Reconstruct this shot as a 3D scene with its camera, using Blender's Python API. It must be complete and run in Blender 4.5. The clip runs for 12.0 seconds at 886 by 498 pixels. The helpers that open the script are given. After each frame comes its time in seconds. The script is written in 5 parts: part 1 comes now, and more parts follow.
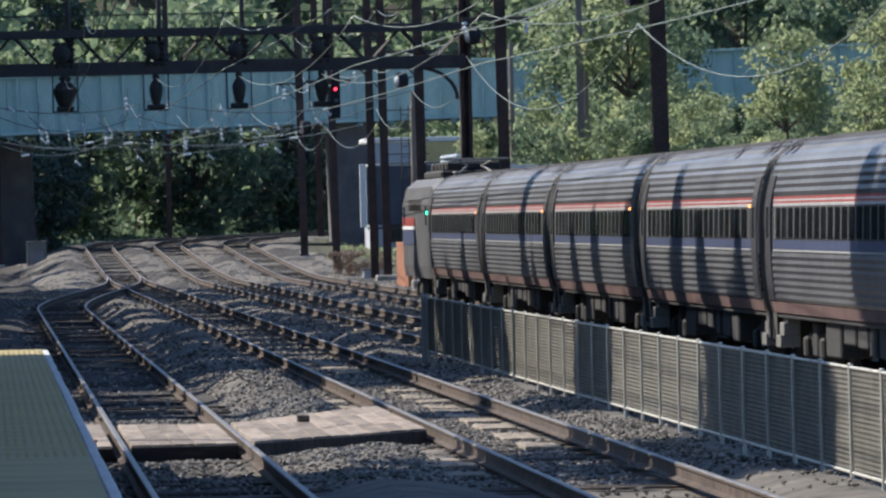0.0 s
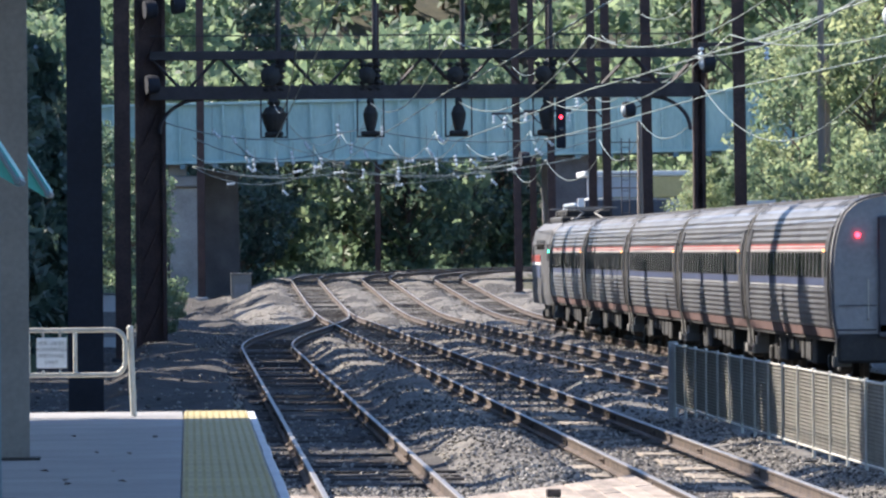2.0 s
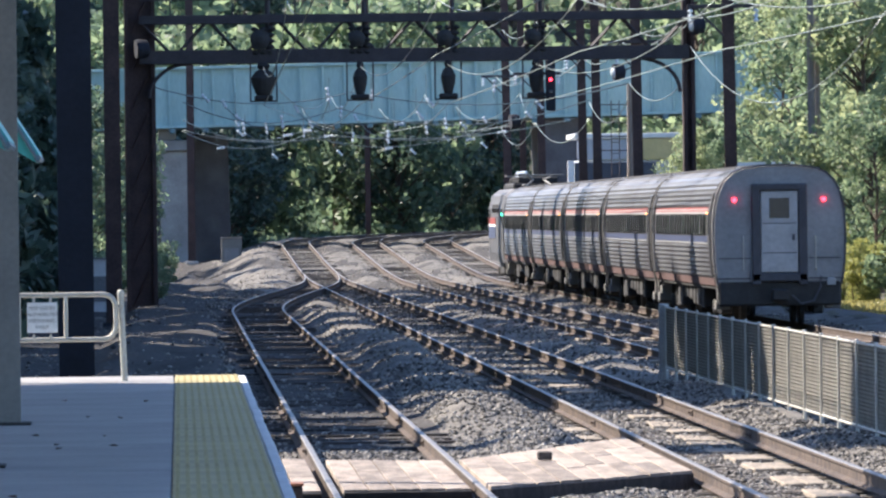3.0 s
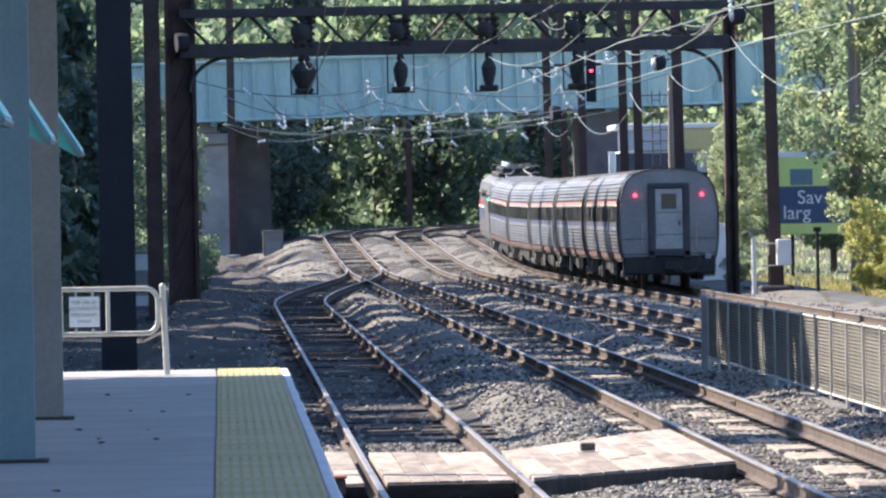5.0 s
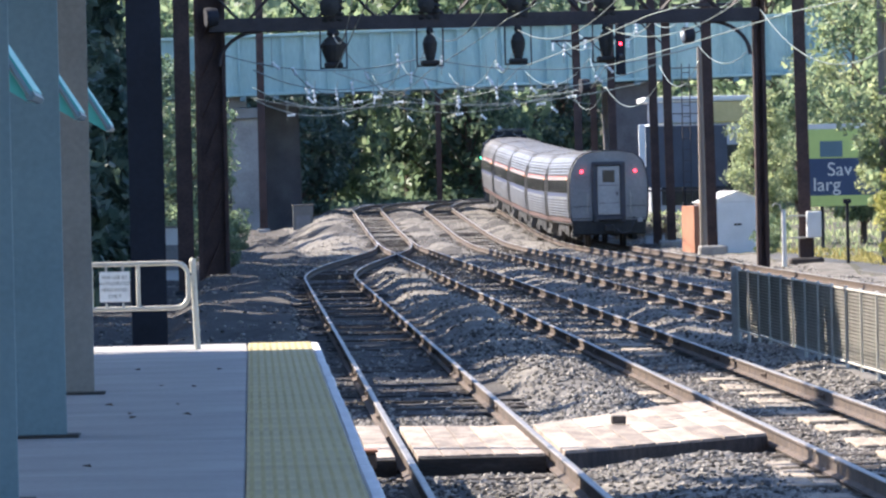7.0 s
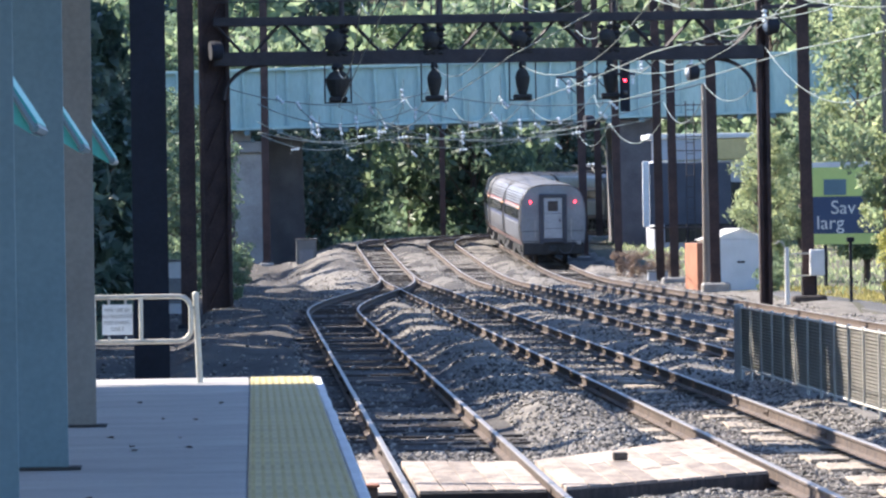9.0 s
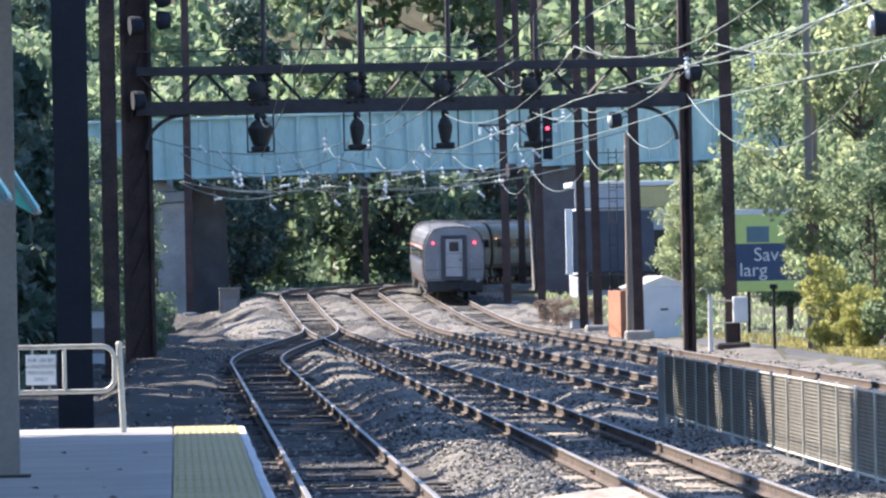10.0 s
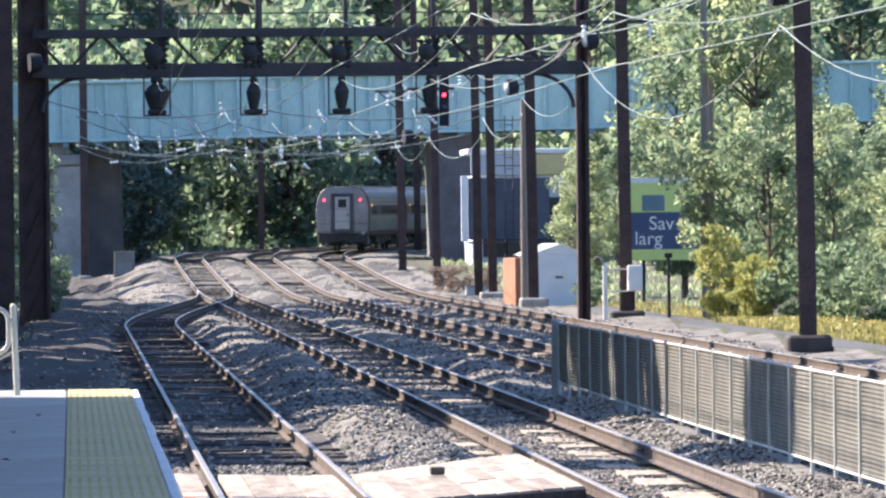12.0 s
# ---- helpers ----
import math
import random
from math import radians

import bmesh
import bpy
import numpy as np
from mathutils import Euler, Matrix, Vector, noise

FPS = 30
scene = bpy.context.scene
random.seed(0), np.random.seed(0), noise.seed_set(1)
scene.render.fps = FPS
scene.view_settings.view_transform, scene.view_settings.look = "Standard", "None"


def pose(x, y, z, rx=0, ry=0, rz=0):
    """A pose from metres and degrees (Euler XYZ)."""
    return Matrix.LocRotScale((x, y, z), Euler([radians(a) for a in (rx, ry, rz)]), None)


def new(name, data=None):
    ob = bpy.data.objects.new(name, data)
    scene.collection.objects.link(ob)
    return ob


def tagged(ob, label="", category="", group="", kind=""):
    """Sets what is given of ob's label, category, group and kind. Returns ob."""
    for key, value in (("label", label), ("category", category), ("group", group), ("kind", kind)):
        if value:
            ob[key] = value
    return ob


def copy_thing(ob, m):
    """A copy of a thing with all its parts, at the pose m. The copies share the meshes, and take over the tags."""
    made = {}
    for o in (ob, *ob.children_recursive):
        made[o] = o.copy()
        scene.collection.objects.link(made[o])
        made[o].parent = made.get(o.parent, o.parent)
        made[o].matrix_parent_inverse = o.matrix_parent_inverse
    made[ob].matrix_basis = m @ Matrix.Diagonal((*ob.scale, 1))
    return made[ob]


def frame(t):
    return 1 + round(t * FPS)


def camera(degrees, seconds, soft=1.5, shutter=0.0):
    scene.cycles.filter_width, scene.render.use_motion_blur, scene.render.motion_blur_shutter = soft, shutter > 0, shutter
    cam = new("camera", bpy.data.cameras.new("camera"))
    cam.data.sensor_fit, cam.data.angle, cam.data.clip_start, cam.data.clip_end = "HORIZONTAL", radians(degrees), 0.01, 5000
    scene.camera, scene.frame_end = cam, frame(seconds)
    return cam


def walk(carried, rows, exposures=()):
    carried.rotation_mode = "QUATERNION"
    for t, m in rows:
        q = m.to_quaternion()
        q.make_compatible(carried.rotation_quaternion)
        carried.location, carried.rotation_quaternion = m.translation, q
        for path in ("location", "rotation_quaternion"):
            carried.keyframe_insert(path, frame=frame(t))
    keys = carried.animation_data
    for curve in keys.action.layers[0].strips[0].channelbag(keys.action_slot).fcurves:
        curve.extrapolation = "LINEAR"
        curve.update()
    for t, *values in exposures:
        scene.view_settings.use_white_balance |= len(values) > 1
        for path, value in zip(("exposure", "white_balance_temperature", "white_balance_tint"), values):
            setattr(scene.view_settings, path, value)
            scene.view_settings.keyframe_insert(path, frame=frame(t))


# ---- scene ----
# A long lens on a high station platform looks along four electrified tracks. y runs along the tracks, z = 0 is the top of the near rails.
LENS = 6.0
EYE = 2.75
cam = camera(LENS, 12.0, soft=2.4)
# seconds, yaw, pitch, roll
TURNS = [
    (0.5, -2.5471, -0.0368, 0.448), (1.0, -2.3721, -0.1290, 0.671), (1.5, -2.2431, -0.0328, 0.686),
    (2.0, -1.7186, 0.0208, 0.455), (2.5, -1.7534, 0.0517, 0.728), (3.0, -1.7852, -0.2299, 0.701), (3.5, -1.6370, -0.1069, 0.862),
    (3.7, -1.5822, -0.2633, 0.864), (5.3, -1.4929, -0.2811, 1.094), (5.5, -1.4808, -0.2243, 1.092), (6.0, -1.5706, -0.4786, 1.059),
    (6.5, -1.3755, -0.4550, 1.400), (7.0, -1.3022, -0.4559, 1.299), (7.5, -1.4027, -0.3766, 1.236), (7.7, -1.4424, -0.4109, 1.266),
    (9.3, -1.2946, -0.0527, 0.800), (9.5, -1.3799, 0.2329, 0.830), (10.0, -1.7994, 0.1039, 1.110), (10.5, -1.9676, -0.0403, 1.090),
    (11.0, -2.1414, -0.1262, 1.100), (11.5, -2.3044, -0.0351, 0.730), (12.0, -2.5093, -0.1359, 0.550),
]
START = [(0.0, -0.086, -17.0, -0.051, -3.1033, -0.2356, 1.276), (0.1, -0.068, -13.4, -0.040, -2.9855, -0.1935, 1.101), (0.2, -0.048, -9.6, -0.029, -2.8612, -0.1490, 0.916), (0.3, -0.029, -5.8, -0.017, -2.7369, -0.1046, 0.731), (0.4, -0.011, -2.2, -0.007, -2.6191, -0.0625, 0.555)]
walk(cam, [(t, pose(side, back, EYE + up, 90 + pitch, roll, yaw)) for t, side, back, up, yaw, pitch, roll in START]
     + [(t, pose(0, 0, EYE, 90 + pitch, roll, yaw)) for t, yaw, pitch, roll in TURNS],
     exposures=[(0.0, 0.68, 5650, 11), (0.5, 1.02, 5700, 12), (3.0, 1.54, 5750, 14), (6.5, 1.82, 5850, 15), (9.5, 1.84, 5750, 15), (12.0, 1.90, 5800, 16)])

# ---- light ----
SUN_AZ, SUN_EL = 58.0, 40.0     # degrees left of the tracks' direction, and above the horizon
world = bpy.data.worlds.new("sky")
scene.world = world
world.use_nodes = True
wn = world.node_tree.nodes
sky = wn.new("ShaderNodeTexSky")
sky.sky_type, sky.sun_disc, sky.ozone_density, sky.dust_density = "NISHITA", False, 3.5, 0.6
sky.sun_elevation, sky.sun_rotation = radians(SUN_EL), radians(-SUN_AZ)
world.node_tree.links.new(sky.outputs[0], wn["Background"].inputs[0])
wn["Background"].inputs[1].default_value = 0.092
sun_data = bpy.data.lights.new("sun", "SUN")
sun_data.energy, sun_data.angle, sun_data.color = 5.0, radians(0.53), (1.0, 0.86, 0.66)
sun = new("sun", sun_data)
to_sun = Vector((-math.sin(radians(SUN_AZ)) * math.cos(radians(SUN_EL)), math.cos(radians(SUN_AZ)) * math.cos(radians(SUN_EL)), math.sin(radians(SUN_EL))))
sun.matrix_world = to_sun.to_track_quat("Z", "Y").to_matrix().to_4x4()


# ---- materials ----
def mat(name, a, b=None, rough=0.7, metal=0.0, scale=8.0, fine=60.0, bump=0.15, stretch=(1, 1, 1), detail=6.0, spread=(0.35, 0.65), island=0.0):
    """Two colours mixed by coarse and fine noise, with relief."""
    m = bpy.data.materials.new(name)
    m.use_nodes = True
    n, l = m.node_tree.nodes, m.node_tree.links
    bsdf = n["Principled BSDF"]
    co = n.new("ShaderNodeTexCoord")
    mp = n.new("ShaderNodeMapping")
    mp.inputs["Scale"].default_value = stretch
    l.new(co.outputs["Object"], mp.inputs[0])
    n1, n2 = n.new("ShaderNodeTexNoise"), n.new("ShaderNodeTexNoise")
    for k, s in ((n1, scale), (n2, fine)):
        k.inputs["Scale"].default_value, k.inputs["Detail"].default_value = s, detail
        l.new(mp.outputs[0], k.inputs["Vector"])
    mx = n.new("ShaderNodeMath")
    mx.operation = "MULTIPLY_ADD"
    mx.inputs[1].default_value = 0.4
    l.new(n2.outputs[0], mx.inputs[0])
    k6 = n.new("ShaderNodeMath")
    k6.operation = "MULTIPLY"
    k6.inputs[1].default_value = 0.6
    l.new(n1.outputs[0], k6.inputs[0])
    l.new(k6.outputs[0], mx.inputs[2])
    source = mx.outputs[0]
    if island:
        geo = n.new("ShaderNodeNewGeometry" if island > 0 else "ShaderNodeObjectInfo")
        ad = n.new("ShaderNodeMath")
        ad.operation = "MULTIPLY_ADD"
        ad.inputs[1].default_value = abs(island)
        l.new(geo.outputs["Random Per Island" if island > 0 else "Random"], ad.inputs[0])
        sb = n.new("ShaderNodeMath")
        sb.operation = "SUBTRACT"
        sb.inputs[1].default_value = abs(island) / 2
        l.new(source, sb.inputs[0])
        l.new(sb.outputs[0], ad.inputs[2])
        source = ad.outputs[0]
    rp = n.new("ShaderNodeValToRGB")
    b = b or tuple(c * 0.6 for c in a)
    rp.color_ramp.elements[0].position, rp.color_ramp.elements[1].position = spread
    rp.color_ramp.elements[0].color, rp.color_ramp.elements[1].color = (*b, 1), (*a, 1)
    l.new(source, rp.inputs[0])
    l.new(rp.outputs[0], bsdf.inputs["Base Color"])
    bsdf.inputs["Roughness"].default_value, bsdf.inputs["Metallic"].default_value = rough, metal
    if bump:
        bp = n.new("ShaderNodeBump")
        bp.inputs["Strength"].default_value, bp.inputs["Distance"].default_value = bump, 0.02 if bump < 0.75 else 0.05
        l.new(n2.outputs[0], bp.inputs["Height"])
        l.new(bp.outputs[0], bsdf.inputs["Normal"])
    return m


def glow(name, colour, strength):
    m = bpy.data.materials.new(name)
    m.use_nodes = True
    b = m.node_tree.nodes["Principled BSDF"]
    b.inputs["Base Color"].default_value = (*[c * 0.5 for c in colour], 1)
    b.inputs["Emission Color"].default_value, b.inputs["Emission Strength"].default_value = (*colour, 1), strength
    return m


def leaf_mat(name, a, b, trans=0.35):
    m = mat(name, a, b, rough=0.55, scale=0.35, fine=2.5, bump=0, island=0.35)
    n, l = m.node_tree.nodes, m.node_tree.links
    bsdf, out = n["Principled BSDF"], n["Material Output"]
    tr = n.new("ShaderNodeBsdfTranslucent")
    rp = [k for k in n if k.type == "VALTORGB"][0]
    l.new(rp.outputs[0], tr.inputs[0])
    mixer = n.new("ShaderNodeMixShader")
    mixer.inputs[0].default_value = trans
    l.new(bsdf.outputs[0], mixer.inputs[1])
    l.new(tr.outputs[0], mixer.inputs[2])
    l.new(mixer.outputs[0], out.inputs[0])
    return m


M = dict(
    ground=mat("earth_and_ballast", (0.22, 0.20, 0.17), (0.03, 0.028, 0.026), rough=0.95, scale=1.6, fine=11, bump=1.0, spread=(0.3, 0.7)),
    # dark earth left of the tracks; its colour also carries tree shade
    dirt_shade=mat("cinder_dirt_and_shade", (0.065, 0.058, 0.052), (0.016, 0.014, 0.013), rough=0.95, scale=1.6, fine=11, bump=1.0),
    # near track's sleepers: oily grime, plus tree shade put in the colour
    tie_dark=mat("oily_tie_with_shade", (0.075, 0.06, 0.05), (0.018, 0.015, 0.013), rough=0.9, scale=4, fine=30, bump=0.6, stretch=(0.3, 3, 1), island=-0.35),
    stripe_white=mat("dusty_white_stripe", (0.40, 0.40, 0.40), (0.28, 0.28, 0.28), rough=0.5, scale=1.5, fine=20, bump=0.02),
    earth=mat("leaf_litter_earth", (0.085, 0.08, 0.045), (0.035, 0.035, 0.02), rough=0.95, scale=0.8, fine=9, bump=0.9),
    # leaves lightened in colour for the sun and haze on the outer side
    leaf_bright=leaf_mat("foliage_lightened_for_sun", (0.43, 0.47, 0.25), (0.20, 0.26, 0.14), 0.62),
    stone=mat("crushed_stone", (0.34, 0.31, 0.265), (0.045, 0.042, 0.038), rough=0.9, scale=6, fine=40, bump=0.5, island=0.5),
    rail=mat("rail_rust", (0.12, 0.085, 0.062), (0.03, 0.023, 0.02), rough=0.85, metal=0.2, scale=3, fine=30, bump=0.4),
    railhead=mat("rail_polished_head", (0.36, 0.34, 0.315), (0.20, 0.185, 0.17), rough=0.58, metal=1.0, scale=2, fine=20, bump=0.02),
    tie=mat("weathered_tie", (0.17, 0.14, 0.11), (0.045, 0.037, 0.031), rough=0.9, scale=4, fine=30, bump=0.6, stretch=(0.3, 3, 1), island=-0.3),
    plank=mat("bleached_crossing_timber", (0.39, 0.32, 0.255), (0.15, 0.12, 0.095), rough=0.9, scale=1.8, fine=16, bump=0.6, stretch=(3, 0.5, 1), island=-0.22),
    board=mat("pale_sleeper_end", (0.35, 0.295, 0.22), (0.14, 0.115, 0.09), rough=0.9, scale=2.2, fine=18, bump=0.5, stretch=(3, 0.6, 1)),
    concrete=mat("platform_concrete", (0.32, 0.31, 0.30), (0.20, 0.195, 0.19), rough=0.85, scale=0.7, fine=25, bump=0.15, island=-0.1),
    stained=mat("rust_stained_concrete", (0.075, 0.062, 0.056), (0.032, 0.027, 0.026), rough=0.9, scale=1.5, fine=18, bump=0.4),
    concrete_old=mat("old_concrete", (0.42, 0.40, 0.37), (0.24, 0.22, 0.20), rough=0.9, scale=0.9, fine=18, bump=0.3),
    tactile=mat("yellow_tactile_tile", (0.46, 0.38, 0.17), (0.31, 0.26, 0.12), rough=0.75, scale=1.2, fine=30, bump=0.05, island=-0.12),
    nosing=mat("platform_white_edge", (0.70, 0.70, 0.70), (0.48, 0.48, 0.48), rough=0.8, scale=2, fine=25, bump=0.1),
    column=mat("blue_grey_painted_steel", (0.14, 0.22, 0.26), (0.10, 0.165, 0.20), rough=0.5, scale=1.5, fine=25, bump=0.05),
    column_side=mat("grey_painted_steel", (0.22, 0.215, 0.20), (0.15, 0.145, 0.135), rough=0.55, scale=1.5, fine=25, bump=0.05),
    teal=mat("teal_sheet_metal", (0.09, 0.48, 0.45), (0.06, 0.38, 0.36), rough=0.45, scale=1.2, fine=20, bump=0.05),
    mast=mat("rust_brown_mast_steel", (0.085, 0.05, 0.045), (0.03, 0.019, 0.018), rough=0.75, metal=0.1, scale=1.5, fine=14, bump=0.3),
    mast_dark=mat("dark_mast_steel", (0.016, 0.019, 0.03), (0.009, 0.01, 0.016), rough=0.85, scale=1.5, fine=14, bump=0.2),
    wood=mat("grey_pole_wood", (0.30, 0.26, 0.22), (0.19, 0.16, 0.14), rough=0.9, scale=2, fine=20, bump=0.3, stretch=(4, 4, 0.3)),
    girder=mat("weathered_blue_green_girder_paint", (0.44, 0.60, 0.57), (0.30, 0.44, 0.43), rough=0.6, scale=0.5, fine=6, stretch=(1.6, 1, 0.35), bump=0.08),
    # dark copy of the girder paint: shade below and behind put in colour
    girder_dark=mat("girder_paint_shaded_copy", (0.16, 0.26, 0.29), (0.11, 0.18, 0.2), rough=0.7, scale=0.5, fine=6, bump=0.08),
    gantry=mat("dark_gantry_steel", (0.06, 0.05, 0.055), (0.03, 0.026, 0.03), rough=0.65, metal=0.1, scale=2, fine=16, bump=0.2),
    fence=mat("pale_fence_mesh", (0.255, 0.24, 0.20), (0.115, 0.107, 0.088), rough=0.75, scale=1.2, fine=30, bump=0.3),
    fence_post=mat("galvanised_fence_post", (0.56, 0.54, 0.47), (0.38, 0.36, 0.31), rough=0.5, metal=0.25, scale=3, fine=25, bump=0.05),
    steel=mat("stainless_car_steel", (0.21, 0.21, 0.22), (0.11, 0.11, 0.12), rough=0.42, metal=0.85, scale=0.6, fine=9, bump=0.02, stretch=(1, 0.3, 1)),
    door_grey=mat("pale_grey_door_paint", (0.46, 0.46, 0.46), (0.31, 0.31, 0.31), rough=0.6, scale=2.0, fine=9, bump=0.05),
    car_end=mat("dusty_grey_car_end", (0.32, 0.32, 0.325), (0.20, 0.20, 0.205), rough=0.6, metal=0.1, scale=1.0, fine=9, bump=0.05),
    glass=mat("dark_tinted_glass", (0.03, 0.035, 0.045), (0.02, 0.022, 0.03), rough=0.12, scale=1, fine=10, bump=0),
    white=mat("white_enamel", (0.80, 0.80, 0.79), (0.66, 0.66, 0.64), rough=0.5, scale=1.5, fine=20, bump=0.03),
    red=mat("red_stripe_paint", (0.33, 0.065, 0.055), (0.22, 0.045, 0.04), rough=0.45, scale=1.5, fine=20, bump=0.02),
    skirt=mat("dull_red_brown_skirt", (0.13, 0.075, 0.066), (0.08, 0.045, 0.04), rough=0.7, scale=1.5, fine=14, bump=0.05),
    blue=mat("blue_stripe_paint", (0.065, 0.08, 0.15), (0.045, 0.06, 0.11), rough=0.45, scale=1.5, fine=20, bump=0.02),
    black=mat("grimy_black_steel", (0.045, 0.043, 0.042), (0.02, 0.02, 0.02), rough=0.75, metal=0.1, scale=3, fine=25, bump=0.3),
    rubber=mat("black_rubber", (0.085, 0.085, 0.095), (0.05, 0.05, 0.06), rough=0.8, scale=3, fine=20, bump=0.2),
    porcelain=mat("pale_glass_insulator", (0.75, 0.80, 0.82), (0.60, 0.66, 0.68), rough=0.15, scale=4, fine=20, bump=0),
    wire=mat("weathered_cable", (0.27, 0.31, 0.29), (0.17, 0.20, 0.19), rough=0.5, metal=0.4, scale=2, fine=20, bump=0),
    wire_dark=mat("dark_cable", (0.06, 0.06, 0.06), (0.04, 0.04, 0.04), rough=0.6, scale=2, fine=20, bump=0),
    bark=mat("tree_bark", (0.16, 0.12, 0.09), (0.07, 0.05, 0.04), rough=0.95, scale=3, fine=20, bump=0.6, stretch=(3, 3, 0.5)),
    # leaf and leaf_dark are greyed towards blue to stand for distant haze
    leaf=leaf_mat("green_foliage", (0.29, 0.36, 0.20), (0.12, 0.18, 0.11), 0.6),
    leaf_dark=leaf_mat("deep_green_foliage", (0.21, 0.28, 0.17), (0.08, 0.13, 0.085), 0.5),
    leaf_yellow=leaf_mat("yellowing_foliage", (0.48, 0.46, 0.15), (0.24, 0.27, 0.08), 0.5),
    leaf_dry=leaf_mat("dry_russet_leaves", (0.30, 0.22, 0.16), (0.17, 0.12, 0.09), 0.3),
    # darker, bluer leaves: the wood's deep shade is put into the colour
    leaf_shade=leaf_mat("foliage_with_shade_in_colour", (0.10, 0.15, 0.11), (0.04, 0.07, 0.055), 0.3),
    # concrete darkened in colour for the shade under the bridge
    pier_stone=mat("pier_stone_with_shade", (0.17, 0.16, 0.165), (0.09, 0.085, 0.09), rough=0.9, scale=0.9, fine=14, bump=0.3),
    car_roof=mat("sooty_car_roof", (0.13, 0.13, 0.135), (0.07, 0.07, 0.075), rough=0.6, metal=0.4, scale=0.8, fine=9, bump=0.03, stretch=(1, 0.4, 1)),
    grass=leaf_mat("dry_grass", (0.50, 0.43, 0.15), (0.27, 0.25, 0.08), 0.3),
    brick=mat("orange_brick_paint", (0.38, 0.17, 0.10), (0.27, 0.12, 0.07), rough=0.85, scale=2, fine=25, bump=0.2),
    sign_green=mat("lime_sign_face", (0.62, 0.72, 0.22), (0.55, 0.65, 0.2), rough=0.5, scale=1, fine=10, bump=0),
    sign_slate=mat("weathered_slate_board", (0.085, 0.095, 0.12), (0.055, 0.062, 0.08), rough=0.7, scale=1, fine=10, bump=0.02),
    sign_navy=mat("slate_blue_sign_face", (0.05, 0.08, 0.16), (0.04, 0.065, 0.13), rough=0.5, scale=1, fine=10, bump=0),
    store_yellow=mat("yellow_fascia", (0.66, 0.54, 0.26), (0.52, 0.43, 0.2), rough=0.6, scale=1, fine=10, bump=0),
    store_wall=mat("pale_store_wall", (0.48, 0.50, 0.54), (0.38, 0.40, 0.44), rough=0.8, scale=0.4, fine=6, bump=0.05),
    asphalt=mat("worn_asphalt", (0.07, 0.07, 0.07), (0.045, 0.045, 0.045), rough=0.9, scale=1, fine=30, bump=0.2),
    lamp_red=glow("red_marker_light", (1.0, 0.03, 0.05), 4.0),
    lamp_amber=glow("amber_door_light", (1.0, 0.4, 0.1), 1.5),
    lamp_green=glow("green_indicator_light", (0.1, 1.0, 0.45), 2.0),
)


# ---- mesh helpers ----
def box(bm, x0, x1, y0, y1, z0, z1):
    v = [bm.verts.new(p) for p in ((x0, y0, z0), (x1, y0, z0), (x1, y1, z0), (x0, y1, z0), (x0, y0, z1), (x1, y0, z1), (x1, y1, z1), (x0, y1, z1))]
    for q in ((3, 2, 1, 0), (4, 5, 6, 7), (0, 1, 5, 4), (1, 2, 6, 5), (2, 3, 7, 6), (3, 0, 4, 7)):
        bm.faces.new([v[i] for i in q])


def bevelled(bm, x0, x1, y0, y1, z0, z1, r=0.02):
    """A box with chamfered edges, kept apart from the rest of bm."""
    b = bmesh.new()
    box(b, x0, x1, y0, y1, z0, z1)
    bmesh.ops.bevel(b, geom=list(b.edges), offset=r, segments=1, affect="EDGES")
    me = bpy.data.meshes.new("scratch")
    b.to_mesh(me)
    b.free()
    bm.from_mesh(me)
    bpy.data.meshes.remove(me)


def rod(bm, a, b, r0, r1=None, n=8, caps=True):
    a, b = Vector(a), Vector(b)
    r1 = r0 if r1 is None else r1
    q = (b - a).to_track_quat("Z", "Y")
    rings = []
    for p, r in ((a, r0), (b, r1)):
        rings.append([bm.verts.new(p + q @ Vector((r * math.cos(2 * math.pi * i / n), r * math.sin(2 * math.pi * i / n), 0))) for i in range(n)])
    for i in range(n):
        bm.faces.new((rings[0][i], rings[0][(i + 1) % n], rings[1][(i + 1) % n], rings[1][i]))
    if caps:
        bm.faces.new(rings[0][::-1])
        bm.faces.new(rings[1])


def pipe(bm, pts, r, n=6):
    """A bent round bar through pts."""
    rings = []
    pts = [Vector(p) for p in pts]
    for i, p in enumerate(pts):
        d = pts[min(i + 1, len(pts) - 1)] - pts[max(i - 1, 0)]
        q = d.to_track_quat("Z", "Y")
        rings.append([bm.verts.new(p + q @ Vector((r * math.cos(2 * math.pi * k / n), r * math.sin(2 * math.pi * k / n), 0))) for k in range(n)])
    for a, b in zip(rings, rings[1:]):
        best = min(range(n), key=lambda s: (a[0].co - b[s].co).length)
        for k in range(n):
            bm.faces.new((a[k], a[(k + 1) % n], b[(k + 1 + best) % n], b[(k + best) % n]))
    bm.faces.new(rings[0][::-1])
    bm.faces.new(rings[-1])


def lathe(bm, centre, axis, prof, n=12):
    """prof: (radius, height along axis)."""
    q = Vector(axis).to_track_quat("Z", "Y")
    c = Vector(centre)
    rings = [[bm.verts.new(c + q @ Vector((max(r, 1e-4) * math.cos(2 * math.pi * k / n), max(r, 1e-4) * math.sin(2 * math.pi * k / n), h))) for k in range(n)] for r, h in prof]
    for a, b in zip(rings, rings[1:]):
        for k in range(n):
            bm.faces.new((a[k], a[(k + 1) % n], b[(k + 1) % n], b[k]))
    bm.faces.new(rings[0][::-1])
    bm.faces.new(rings[-1])


